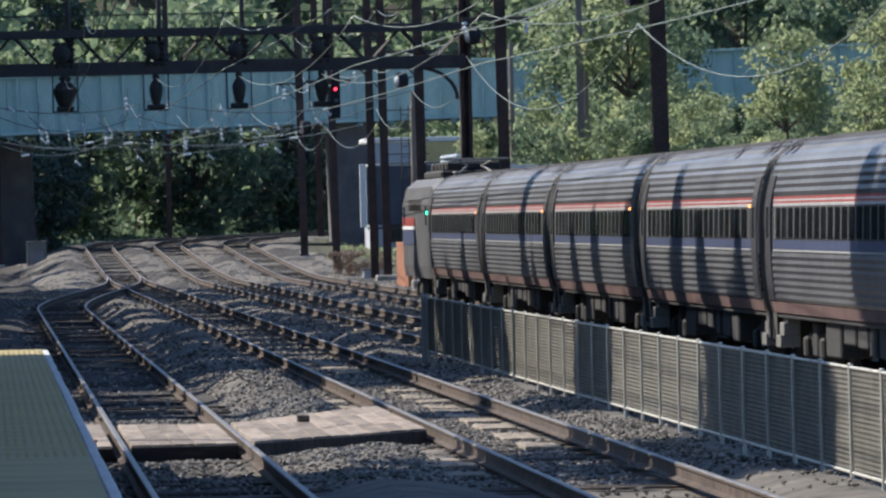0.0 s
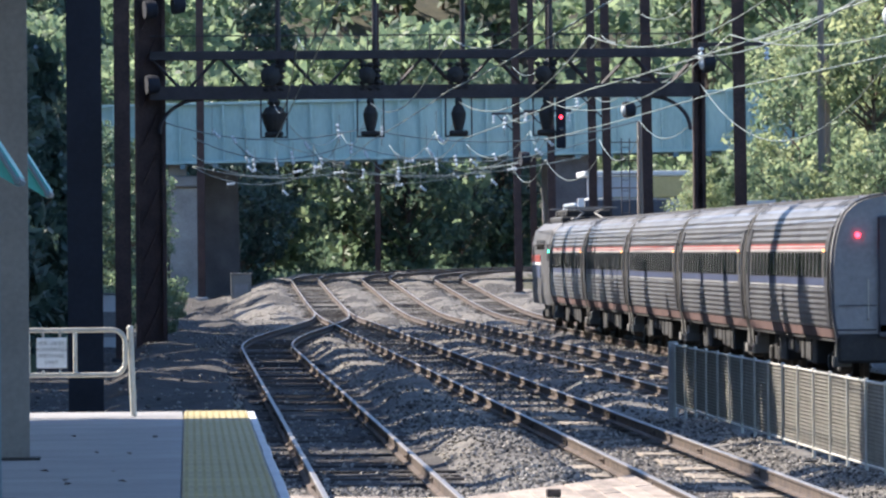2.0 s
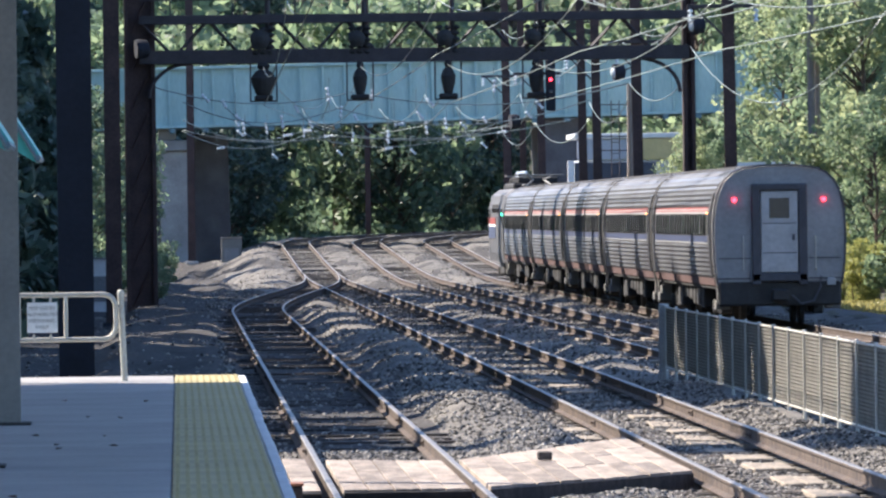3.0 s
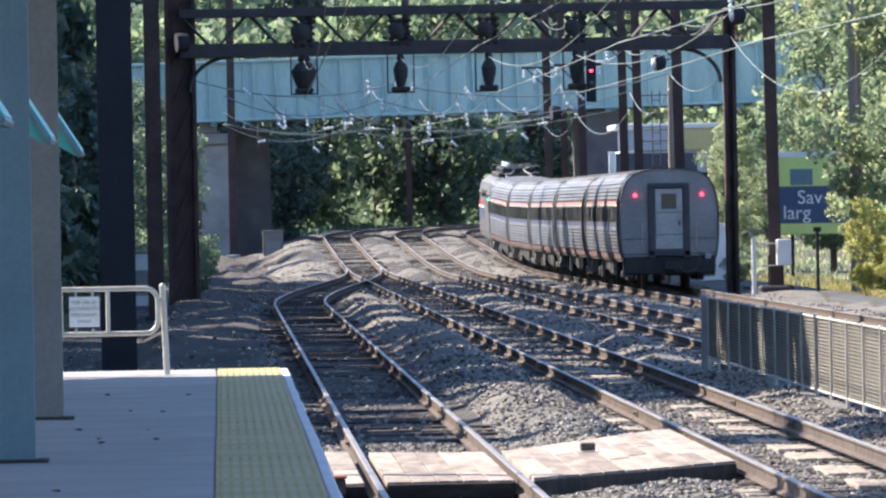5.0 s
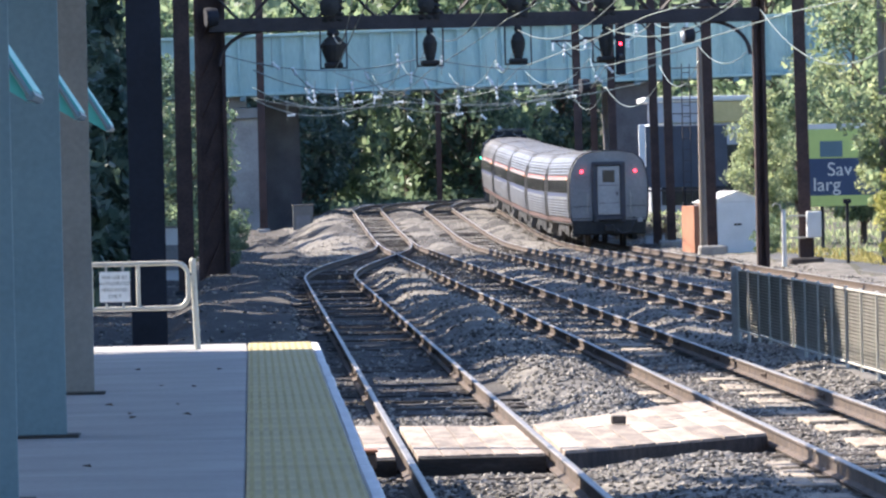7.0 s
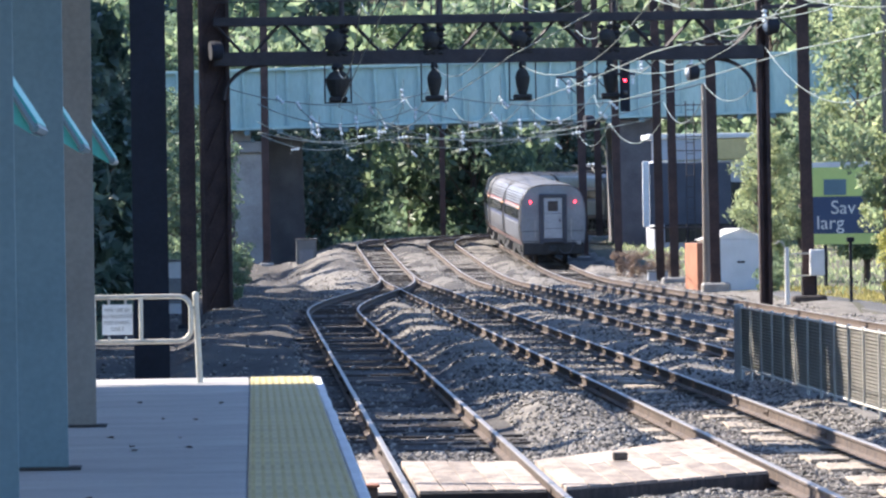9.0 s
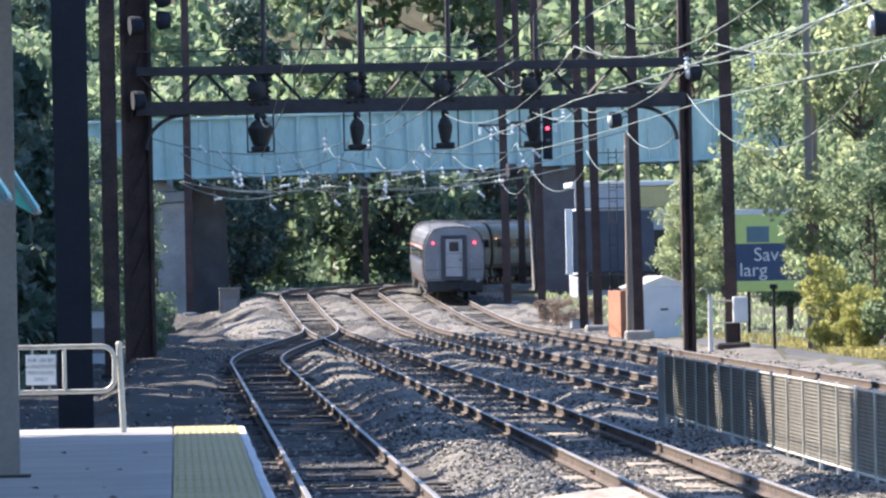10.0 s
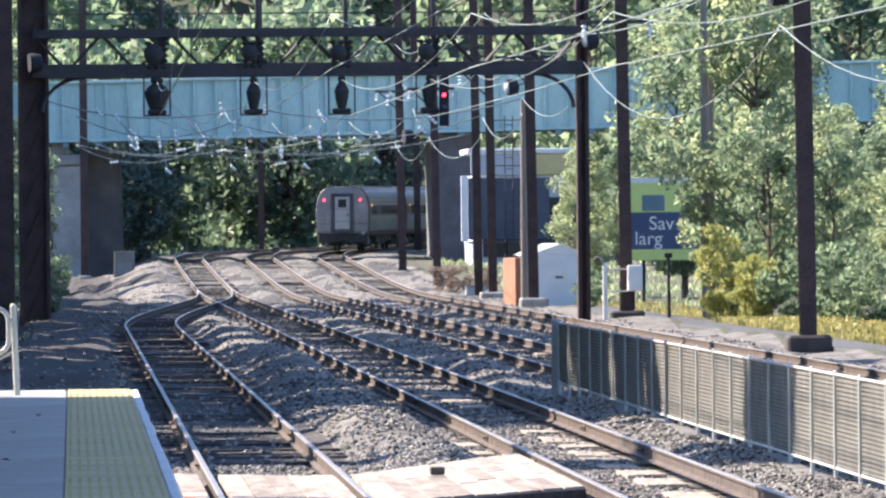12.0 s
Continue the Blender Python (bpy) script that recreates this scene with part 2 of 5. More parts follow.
def mesh_of(name, bm, material, smooth=False):
    bmesh.ops.recalc_face_normals(bm, faces=bm.faces)
    me = bpy.data.meshes.new(name)
    bm.to_mesh(me)
    bm.free()
    me.materials.append(material)
    if smooth:
        me.polygons.foreach_set("use_smooth", [True] * len(me.polygons))
    return me


def part(name, bm, material, parent=None, label="", smooth=False):
    ob = new(name, mesh_of(name, bm, material, smooth))
    if parent:
        ob.parent = parent
    if label:
        ob["label"] = label
    return ob


def thing(name, m, label, category, group="", kind=""):
    ob = new(name)
    ob.empty_display_size = 0.2
    ob.matrix_world = m
    return tagged(ob, label, category, group, kind)


def words(text, size, material, parent, m, depth=0.01, label="white lettering", align="LEFT"):
    cu = bpy.data.curves.new("lettering", "FONT")
    cu.body, cu.size, cu.extrude, cu.align_x = text, size, depth, align
    ob = new("lettering", cu)
    dg = bpy.context.evaluated_depsgraph_get()
    me = bpy.data.meshes.new_from_object(ob.evaluated_get(dg))
    bpy.data.objects.remove(ob)
    me.materials.clear()
    me.materials.append(material)
    o = new("lettering", me)
    o.parent, o.matrix_local = parent, m
    o["label"] = label
    return o


def smooth01(a, b, x):
    t = min(max((x - a) / (b - a), 0.0), 1.0)
    return t * t * (3 - 2 * t)


def rise(y):
    """Height of the rails along the line."""
    return 1.5 * smooth01(352, 505, y) + 0.0025 * max(0.0, y - 500)


def bend(y):
    """Sideways shift of the line: straight, then a right-hand curve."""
    return max(0.0, y - 460.0) ** 2 / 820.0 if y < 700 else 240.0 ** 2 / 820 + (y - 700) * 0.585


TRACK_X = {1: 2.27, 2: 6.35, 3: 10.25, 4: 14.2}


def track_x(k, y):
    x = TRACK_X[k]
    if k == 1:
        x += (TRACK_X[2] - TRACK_X[1]) * smooth01(245, 385, y)
    return x + bend(y)


# ---- ground ----
def ground_z(x, y):
    """Ballast and earth: ballast shoulders under the tracks, uneven between them, a wooded hill far behind."""
    z = rise(y) - 0.22
    s = x - bend(y)
    if -1.5 < s < 18:
        near = min(abs(s - TRACK_X[k]) for k in (2, 3, 4))
        near = min(near, abs(x - track_x(1, y)))
        hump = smooth01(1.0, 1.7, near)
        z += hump * (0.09 + 0.24 * noise.noise((s * 0.45, y * 0.11, 3.0))) + 0.025 * noise.noise((s * 1.6, y * 0.5, 8.0))
        z += hump * 0.26 * noise.noise((s * 0.3, y * 0.2, 5.0)) * smooth01(102, 114, y) * smooth01(320, 260, y)
        z += hump * 0.2 * noise.noise((s * 1.1, y * 0.045, 6.0)) * smooth01(290, 330, y) * smooth01(3.5, 1.5, s)
        # the heaped shoulder between the near track and the next, and low ridges across the far rise
        gap = smooth01(1.15, 1.9, x - track_x(1, y)) * smooth01(1.1, 1.7, TRACK_X[2] - s) * smooth01(98, 112, y) * smooth01(330, 270, y)
        z += gap * 0.17
        ridge = smooth01(318, 345, y) * smooth01(490, 455, y) * smooth01(3.2, 0.8, s)
        z += ridge * (0.16 * math.sin(y * 0.52 + s * 1.3) + 0.09 * math.sin(y * 1.13 - s * 2.0))
        z += hump * 0.13 * math.sin(y * 0.6 + s) * smooth01(325, 350, y) * smooth01(490, 455, y)
    else:
        z += 0.25 * noise.noise((x * 0.15, y * 0.08, 1.0)) - (0.25 if s < -1.5 else 0.0)
    z -= 1.1 * smooth01(4.5, 0.8, s) * smooth01(345, 405, y)
    hill = 34 * smooth01(540, 900, y) * smooth01(12, 40, abs(s - 9)) + 14 * smooth01(26, 130, s) * smooth01(180, 420, y) + 18 * smooth01(-14, -120, s) * smooth01(60, 200, y)
    return z + hill * (1 + 0.2 * noise.noise((x * 0.01, y * 0.01, 2.0)))


def build_ground():
    xs = [-900, -500, -300, -200, -140, -100, -70, -50, -35, -25, -18, -13, -10, -8, -6, -4.5, -3, -2] + [-1.5 + 0.25 * i for i in range(80)]
    xs += [18.5, 19, 20, 21.5, 23, 25, 28, 32, 37, 43, 50, 60, 75, 95, 120, 160, 220, 300, 400, 600, 900]
    ys = [-200, -100, -50, 0, 20, 40, 50, 60, 68, 74] + [78 + 0.8 * i for i in range(260)] + [286 + 2.0 * i for i in range(160)]
    ys += [612, 630, 650, 675, 700, 740, 780, 830, 900, 1000, 1150, 1400, 1800, 2500, 3500]
    verts = [(x, y, ground_z(x, y)) for y in ys for x in xs]
    w = len(xs)
    faces = [(j * w + i, j * w + i + 1, (j + 1) * w + i + 1, (j + 1) * w + i) for j in range(len(ys) - 1) for i in range(w - 1)]
    me = bpy.data.meshes.new("ground")
    me.from_pydata(verts, [], faces)
    me.materials.append(M["ground"])
    me.materials.append(M["earth"])
    me.materials.append(M["dirt_shade"])
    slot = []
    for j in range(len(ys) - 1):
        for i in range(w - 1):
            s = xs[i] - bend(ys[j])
            # noise-shaped dark patches stand for bands of shade over the far rise
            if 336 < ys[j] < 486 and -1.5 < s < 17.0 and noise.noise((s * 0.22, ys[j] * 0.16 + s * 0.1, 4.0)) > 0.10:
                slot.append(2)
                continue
            # the near track's shaded bed gets the dark slot along with the real dirt
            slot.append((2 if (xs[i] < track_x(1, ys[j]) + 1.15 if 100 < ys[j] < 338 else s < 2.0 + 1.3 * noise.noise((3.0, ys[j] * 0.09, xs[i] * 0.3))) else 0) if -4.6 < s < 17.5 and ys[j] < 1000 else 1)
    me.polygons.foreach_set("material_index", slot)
    me.polygons.foreach_set("use_smooth", [True] * len(faces))
    tagged(new("ground", me), "grey ballast and bare earth along the railway tracks", "ground", kind="structure")


def sweep(bm, path, prof, closed=True):
    """Sweep a cross-section (across, up) along path points (x, y, z)."""
    rings = []
    for i, p in enumerate(path):
        a, b = path[max(i - 1, 0)], path[min(i + 1, len(path) - 1)]
        d = Vector((b[0] - a[0], b[1] - a[1], 0)).normalized()
        side = Vector((d.y, -d.x, 0))
        rings.append([bm.verts.new(Vector(p) + side * u + Vector((0, 0, v))) for u, v in prof])
    n = len(prof)
    for a, b in zip(rings, rings[1:]):
        for k in range(n if closed else n - 1):
            bm.faces.new((a[k], a[(k + 1) % n], b[(k + 1) % n], b[k]))
    if closed:
        bm.faces.new(rings[0][::-1])
        bm.faces.new(rings[-1])


WEB = [(-0.075, -0.18), (0.075, -0.18), (0.075, -0.165), (0.015, -0.14), (0.015, -0.045), (0.036, -0.035), (0.036, -0.012), (-0.036, -0.012), (-0.036, -0.035), (-0.015, -0.045), (-0.015, -0.14), (-0.075, -0.165)]
HEAD = [(-0.035, -0.011), (0.035, -0.011), (0.035, -0.004), (0.028, 0.0), (-0.028, 0.0), (-0.035, -0.004)]


def build_tracks():
    for k in (1, 2, 3, 4):
        y1 = 392 if k == 1 else 760
        ys = [-40, 0, 40, 60] + [70 + 5 * i for i in range(int((y1 - 70) / 5) + 1)]
        track = thing("railway_track", pose(0, 0, 0), "worn steel rails on dark sleepers in grey ballast", "track", group="parallel tracks", kind="structure")
        for side in (-0.7525, 0.7525):
            path = []
            for y in ys:
                tilt = 0.05 * (1 if side > 0 else 0) * (k > 1)
                path.append((track_x(k, y) + side, y, rise(y) + tilt))
            bm = bmesh.new()
            sweep(bm, path, WEB)
            rail = part("rail", bm, M["rail"], track, "rusty brown rail web")
            bm = bmesh.new()
            sweep(bm, path, HEAD)
            part("rail_head", bm, M["railhead"], rail, "polished rail head")
        for y in [104 + 11.9 * i for i in range(12)] if k < 3 else []:
            for side in (-0.7525, 0.7525):
                bm = bmesh.new()
                bevelled(bm, -0.035, 0.035, -0.32, 0.32, -0.13, -0.05, 0.008)
                for q in (-0.22, -0.07, 0.07, 0.22):
                    rod(bm, (-0.06, q, -0.09), (0.06, q, -0.09), 0.014, n=6)
                o = part("joint_bar", bm, M["rail"], track, "bolted rail joint bar")
                o.location = (track_x(k, y) + side, y + side * 2, rise(y) + (0.05 if side > 0 and k > 1 else 0))
        bm = bmesh.new()
        box(bm, -1.3, 1.3, -0.115, 0.115, -0.36, -0.185)
        bmesh.ops.bevel(bm, geom=list(bm.edges), offset=0.012, segments=1, affect="EDGES")
        one = mesh_of("sleeper", bm, M["tie_dark" if k == 1 else "tie"])
        bm = bmesh.new()
        y = 62.0
        rng = random.Random(k)
        count = 0
        while y < min(y1, 600):
            x, z = track_x(k, y), rise(y)
            j = rng.uniform(-0.07, -0.005) if k > 1 else rng.uniform(-0.10, 0.0)
            if k < 3 and y > 83 and count < 280:
                o = new("sleeper", one)
                o.parent, o.location = track, (x, y, z + j)
                count += 1
            else:
                box(bm, x - 1.3, x + 1.3, y - 0.115, y + 0.115, z - 0.36, z - 0.185 + j)
            y += 0.61
        tagged(part("sleepers", bm, M["tie_dark" if k == 1 else "tie"], track, "dark weathered timber sleepers"), kind="stuff")


build_ground()
build_tracks()


# ---- platform ----
def build_platform():
    p = thing("platform", pose(0, 0, 0), "high concrete station platform with a yellow tactile edge", "platform", kind="structure")

    def pieces(name, x0, x1, z0, z1, length, y_end, count, material, r, jitter=0.0, gap=0.006):
        bm = bmesh.new()
        bevelled(bm, x0, x1, -length + gap, -gap, z0, z1, r)
        me = mesh_of(name, bm, material)
        rng = random.Random(count)
        for i in range(count):
            o = new(name, me)
            o.parent, o.location = p, (rng.uniform(-jitter, jitter), y_end - i * length, rng.uniform(-jitter, jitter) * 0.2)

    pieces("slab", -3.19, -0.064, 1.0, 1.2, 6.0, 81.9, 20, M["concrete"], 0.012)
    pieces("slab", -8.0, -3.2, 1.0, 1.2, 6.0, 81.9, 20, M["concrete"], 0.012)
    pieces("tactile_tile", -0.06, 0.55, 1.0, 1.203, 1.22, 83.4, 98, M["tactile"], 0.004, gap=0.002)
    pieces("edge_block", 0.553, 0.632, 0.98, 1.195, 2.44, 83.4, 50, M["nosing"], 0.012, 0.006)
    bm = bmesh.new()
    bevelled(bm, -8.0, -0.064, 81.9, 83.4, 0.95, 1.2, 0.02)
    part("end_coping", bm, M["concrete"], p, "sunlit concrete end coping")
    bm = bmesh.new()
    box(bm, -7.8, 0.5, -40, 82.0, -0.6, 0.998)
    part("base_wall", bm, M["concrete_old"], p, "stained concrete platform wall")
    n, m = 760, 10
    verts, faces = [], []
    for i in range(n):
        for k in range(m):
            x, y = -0.03 + 0.061 * k, 83.35 - 0.061 * i
            b = len(verts)
            for s, z in ((0.013, 1.203), (0.007, 1.2065)):
                verts += [(x - s, y - s, z), (x + s, y - s, z), (x + s, y + s, z), (x - s, y + s, z)]
            faces += [tuple(b + j for j in f) for f in ((0, 1, 5, 4), (1, 2, 6, 5), (2, 3, 7, 6), (3, 0, 4, 7), (4, 5, 6, 7))]
    me = bpy.data.meshes.new("tactile_domes")
    me.from_pydata(verts, [], faces)
    me.materials.append(M["tactile"])
    o = tagged(new("tactile_domes", me), "small raised yellow domes", kind="stuff")
    o.parent = p


def build_columns():
    for k, (x, y) in enumerate(((-1.36, 53.0), (-1.39, 64.0), (-1.36, 42.0), (-1.36, 31.0))):
        col = thing("canopy_column", pose(x, y, 1.2), "blue-grey painted steel canopy column standing on the platform", "column", group="canopy columns")
        bm = bmesh.new()
        bevelled(bm, -0.174, 0.174, -0.012, 0.0, 0.02, 4.6, 0.004)
        part("front_plate", bm, M["column_side" if k == 1 else "column"], col, "painted face plate")
        bm = bmesh.new()
        bevelled(bm, -0.165, 0.165, 0.002, 0.33, 0.02, 4.6, 0.01)
        part("shaft", bm, M["column_side"], col, "grey steel shaft")
        bm = bmesh.new()
        bevelled(bm, -0.21, 0.25, -0.06, 0.38, 0.0, 0.02, 0.005)
        part("base_plate", bm, M["black"], col, "dark base plate")
    # small teal awnings hung beside the columns
    for y in (46.0, 58.5, 71.0):
        aw = thing("awning", pose(-1.17, y, 3.27), "teal sheet metal awning with a steep sloping face", "awning", group="canopy awnings")
        bm = bmesh.new()
        prof = [(0.0, 0.03), (-0.62, 1.0), (-0.85, 1.0), (-0.85, 0.46), (-0.04, -0.03)]
        ends = [[bm.verts.new((x, yy, z)) for x, z in prof] for yy in (0.0, 1.9)]
        for k in range(5):
            bm.faces.new((ends[0][k], ends[0][(k + 1) % 5], ends[1][(k + 1) % 5], ends[1][k]))
        bm.faces.new(ends[0][::-1])
        bm.faces.new(ends[1])
        part("sloping_face", bm, M["teal"], aw)
        bm = bmesh.new()
        pipe(bm, [(-0.02, -0.02, 0.0), (-0.02, 1.92, 0.0)], 0.03)
        pipe(bm, [(-0.02, -0.025, 0.0), (-0.635, -0.025, 1.0)], 0.02)
        part("rim", bm, M["column"], aw, "blue-grey rolled rim")
    # unseen roof, its end set where the platform's shade should stop
    roof = thing("canopy_roof", pose(0, 0, 5.8), "unseen flat steel roof on the platform columns, added to shade the platform", "canopy")
    bm = bmesh.new()
    bevelled(bm, -9.0, -0.4, -40, 82.6, 0.0, 0.25, 0.03)
    part("deck", bm, M["column_side"], roof)


build_platform()
build_columns()


# ---- overbridge ----
def build_bridge():
    y, z0, z1 = 470.0, 7.75, 11.1
    b = thing("road_bridge", pose(0, y, 0, 0, -1.0, 0), "pale blue-green steel plate girder road bridge over the tracks", "bridge")
    bm = bmesh.new()
    bevelled(bm, -5.6, 75, 0, 0.12, z0 + 0.15, z1 - 0.1, 0.01)
    part("web_plate", bm, M["girder"], b)
    for za, zb in ((z0, z0 + 0.15), (z1 - 0.1, z1 + 0.05)):
        bm = bmesh.new()
        bevelled(bm, -5.6, 75, -0.32, 0.5, za, zb, 0.015)
        part("flange", bm, M["girder"], b)
    bm = bmesh.new()
    bevelled(bm, -0.045, 0.045, -0.30, 0.0, z0 + 0.15, z1 - 0.1, 0.01)
    bevelled(bm, -0.11, 0.11, -0.02, 0.0, z0 + 0.15, z1 - 0.1, 0.006)
    me = mesh_of("stiffener", bm, M["girder"])
    for i in range(66):
        o = new("stiffener", me)
        o.parent, o.location = b, (-5.2 + 1.22 * i, 0, 0)
    bm = bmesh.new()
    bevelled(bm, -0.16, 0.16, -0.28, 0.3, z0 - 0.28, z0 - 0.004, 0.02)
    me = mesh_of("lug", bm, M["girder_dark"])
    for i in range(24):
        o = new("lug", me)
        o.parent, o.location = b, (-0.2 + 1.83 * i, 0, 0)
    bm = bmesh.new()
    bevelled(bm, -14, 75, 0.6, 11, z1 - 0.9, z1 - 0.4, 0.03)
    part("deck", bm, M["concrete_old"], b)
    bm = bmesh.new()
    bevelled(bm, -14, 75, 10.6, 11, z0, z1, 0.03)
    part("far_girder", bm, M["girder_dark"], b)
    bm = bmesh.new()
    bevelled(bm, -1.05, 0.6, 0.8, 10, 0, 6.5, 0.06)
    part("abutment", bm, M["concrete_old"], b, "grey concrete abutment")
    bm = bmesh.new()
    bevelled(bm, -1.35, 0.85, 0.5, 10.3, 6.5, 7.1, 0.05)
    bevelled(bm, -1.0, 0.0, 0.7, 2.0, 7.1, 7.75, 0.05)
    part("bearing_shelf", bm, M["concrete"], b, "pale bearing shelf")
    bm = bmesh.new()
    bevelled(bm, -5.6, -1.07, 1.2, 10, -1, 7.0, 0.06)
    part("wing_wall", bm, M["pier_stone"], b, "dark wing wall")
    bm = bmesh.new()
    bevelled(bm, 0.64, 2.9, 6.0, 10.0, 0, 7.4, 0.06)
    part("return_wall", bm, M["pier_stone"], b, "dark abutment return wall")
    bm = bmesh.new()
    bevelled(bm, 20.15, 22.5, 0.8, 10, 0, 7.7, 0.06)
    part("pier", bm, M["pier_stone"], b, "concrete pier with the bridge's shade put in its colour")


def build_gantry():
    y = 272.0
    xl, xr, z0, z1 = -1.22, 16.45, 7.72, 9.0
    g = thing("signal_gantry", pose(0, y, 0), "dark riveted steel lattice gantry across four tracks", "gantry")
    for x, zb in ((xl, -0.6), (xr, -0.3)):
        bm = bmesh.new()
        wide = 0.5 if x < 0 else 0.2
        for dx in (-wide, wide - 0.13):
            bevelled(bm, x + dx, x + dx + 0.13, -0.3, 0.3, zb, 17.0, 0.01)
        for i in range(14):
            z = zb + 0.6 + i * 1.25
            rod(bm, (x - wide * 0.5, -0.2, z), (x + wide * 0.5, -0.2, z + 1.1), 0.03, n=4)
        bevelled(bm, x - wide + 0.1, x + wide - 0.1, -0.08, 0.08, zb, 17.0, 0.01)
        part("mast", bm, M["mast"], g, "rust-brown lattice mast")
    for zc, h in ((z0, 0.42), (z1, 0.26)):
        for dy in (-0.5, 0.5):
            bm = bmesh.new()
            bevelled(bm, xl, xr, dy - 0.06, dy + 0.06, zc, zc + h, 0.01)
            bevelled(bm, xl, xr, dy - 0.14, dy + 0.14, zc - 0.015, zc + 0.015, 0.004)
            part("chord", bm, M["gantry"], g)
    n = 16
    w = (xr - xl) / n
    for i in range(n):
        a, c = (z0 + 0.2, z1 + 0.1) if i % 2 else (z1 + 0.1, z0 + 0.2)
        for dy in (-0.5, 0.5):
            bm = bmesh.new()
            rod(bm, (xl + i * w, dy, a), (xl + (i + 1) * w, dy, c), 0.045, n=4)
            part("lattice_bar", bm, M["gantry"], g)
    bm = bmesh.new()
    for i in range(24):
        bevelled(bm, xl + 0.3 + i * 0.73, xl + 0.35 + i * 0.73, -0.5, 0.5, z0 + 0.1, z0 + 0.16, 0.005)
    for dy in (-0.5,):
        pipe(bm, [(xl, dy, z1 + 0.75), (xr, dy, z1 + 0.72)], 0.025)
        for i in range(9):
            rod(bm, (xl + 1 + i * 2, dy, z1 + 0.2), (xl + 1 + i * 2, dy, z1 + 0.75), 0.025, n=5)
    part("walkway", bm, M["gantry"], g)
    for s, x in ((1, xl), (-1, xr)):
        bm = bmesh.new()
        pipe(bm, [(x + s * (0.3 + 1.35 * (1 - math.cos(a))), -0.4, z0 - 1.1 + 1.1 * math.sin(a)) for a in [math.pi / 2 * i / 8 for i in range(9)]][::1], 0.07)
        part("knee_brace", bm, M["gantry"], g, "curved knee brace")


build_bridge()
build_gantry()


# ---- masts ----
def h_mast(x, y, zb, width, material, label, lean=0.0, block=False, height=18.0):
    m = thing("catenary_mast", pose(x, y, zb, 0, lean, 0), label, "mast", group="catenary masts")
    w = width / 2
    bm = bmesh.new()
    prof = [(-w, -0.17), (w, -0.17), (w, -0.14), (0.02, -0.14), (0.02, 0.14), (w, 0.14), (w, 0.17), (-w, 0.17), (-w, 0.14), (-0.02, 0.14), (-0.02, -0.14), (-w, -0.14)]
    lo, hi = [[bm.verts.new((x, y_, z)) for x, y_ in prof] for z in (0, height)]
    for i in range(12):
        bm.faces.new((lo[i], lo[(i + 1) % 12], hi[(i + 1) % 12], hi[i]))
    bm.faces.new(hi)
    part("shaft", bm, material, m)
    bm = bmesh.new()
    bevelled(bm, -w - 0.1, w + 0.1, -0.3, 0.3, -0.02, 0.05, 0.01)
    part("foot_plate", bm, M["black"], m)
    bm = bmesh.new()
    s = 0.52 if block else 0.38
    bevelled(bm, -s, s, -s, s, -0.8, 0.35 if block else 0.0, 0.06)
    part("footing", bm, M["concrete_old" if y > 300 else "mast_dark" if x < 0 else "stained"], m, "weathered concrete footing")
    return m


BROWN = "rust-brown steel catenary mast beside the outer track"
RIGHT = [(130, 0.42, True), (196, 0.39, True), (257, 0.36, True), (309, 0.36, True), (339, 0.34, True), (351, 0.34, False), (391, 0.35, False), (432, 0.40, False), (520, 0.4, False)]
for y, w, blk in RIGHT:
    h_mast((17.07 if y < 200 else 16.85) + bend(y), y, rise(y) - 0.15, w, M["mast"], BROWN, lean=-0.6, block=blk)
h_mast(-1.60, 130, -0.4, 0.54, M["mast_dark"], "thick dark steel mast behind the platform's end")
h_mast(-2.05, 262, -0.5, 0.50, M["mast"], "rust-brown steel catenary mast beside the near track")
h_mast(0.65, 462, 0.4, 0.42, M["mast"], "slim brown mast before the bridge abutment")
h_mast(12.5, 560, 1.3, 0.36, M["mast"], "slim brown mast beyond the bridge")


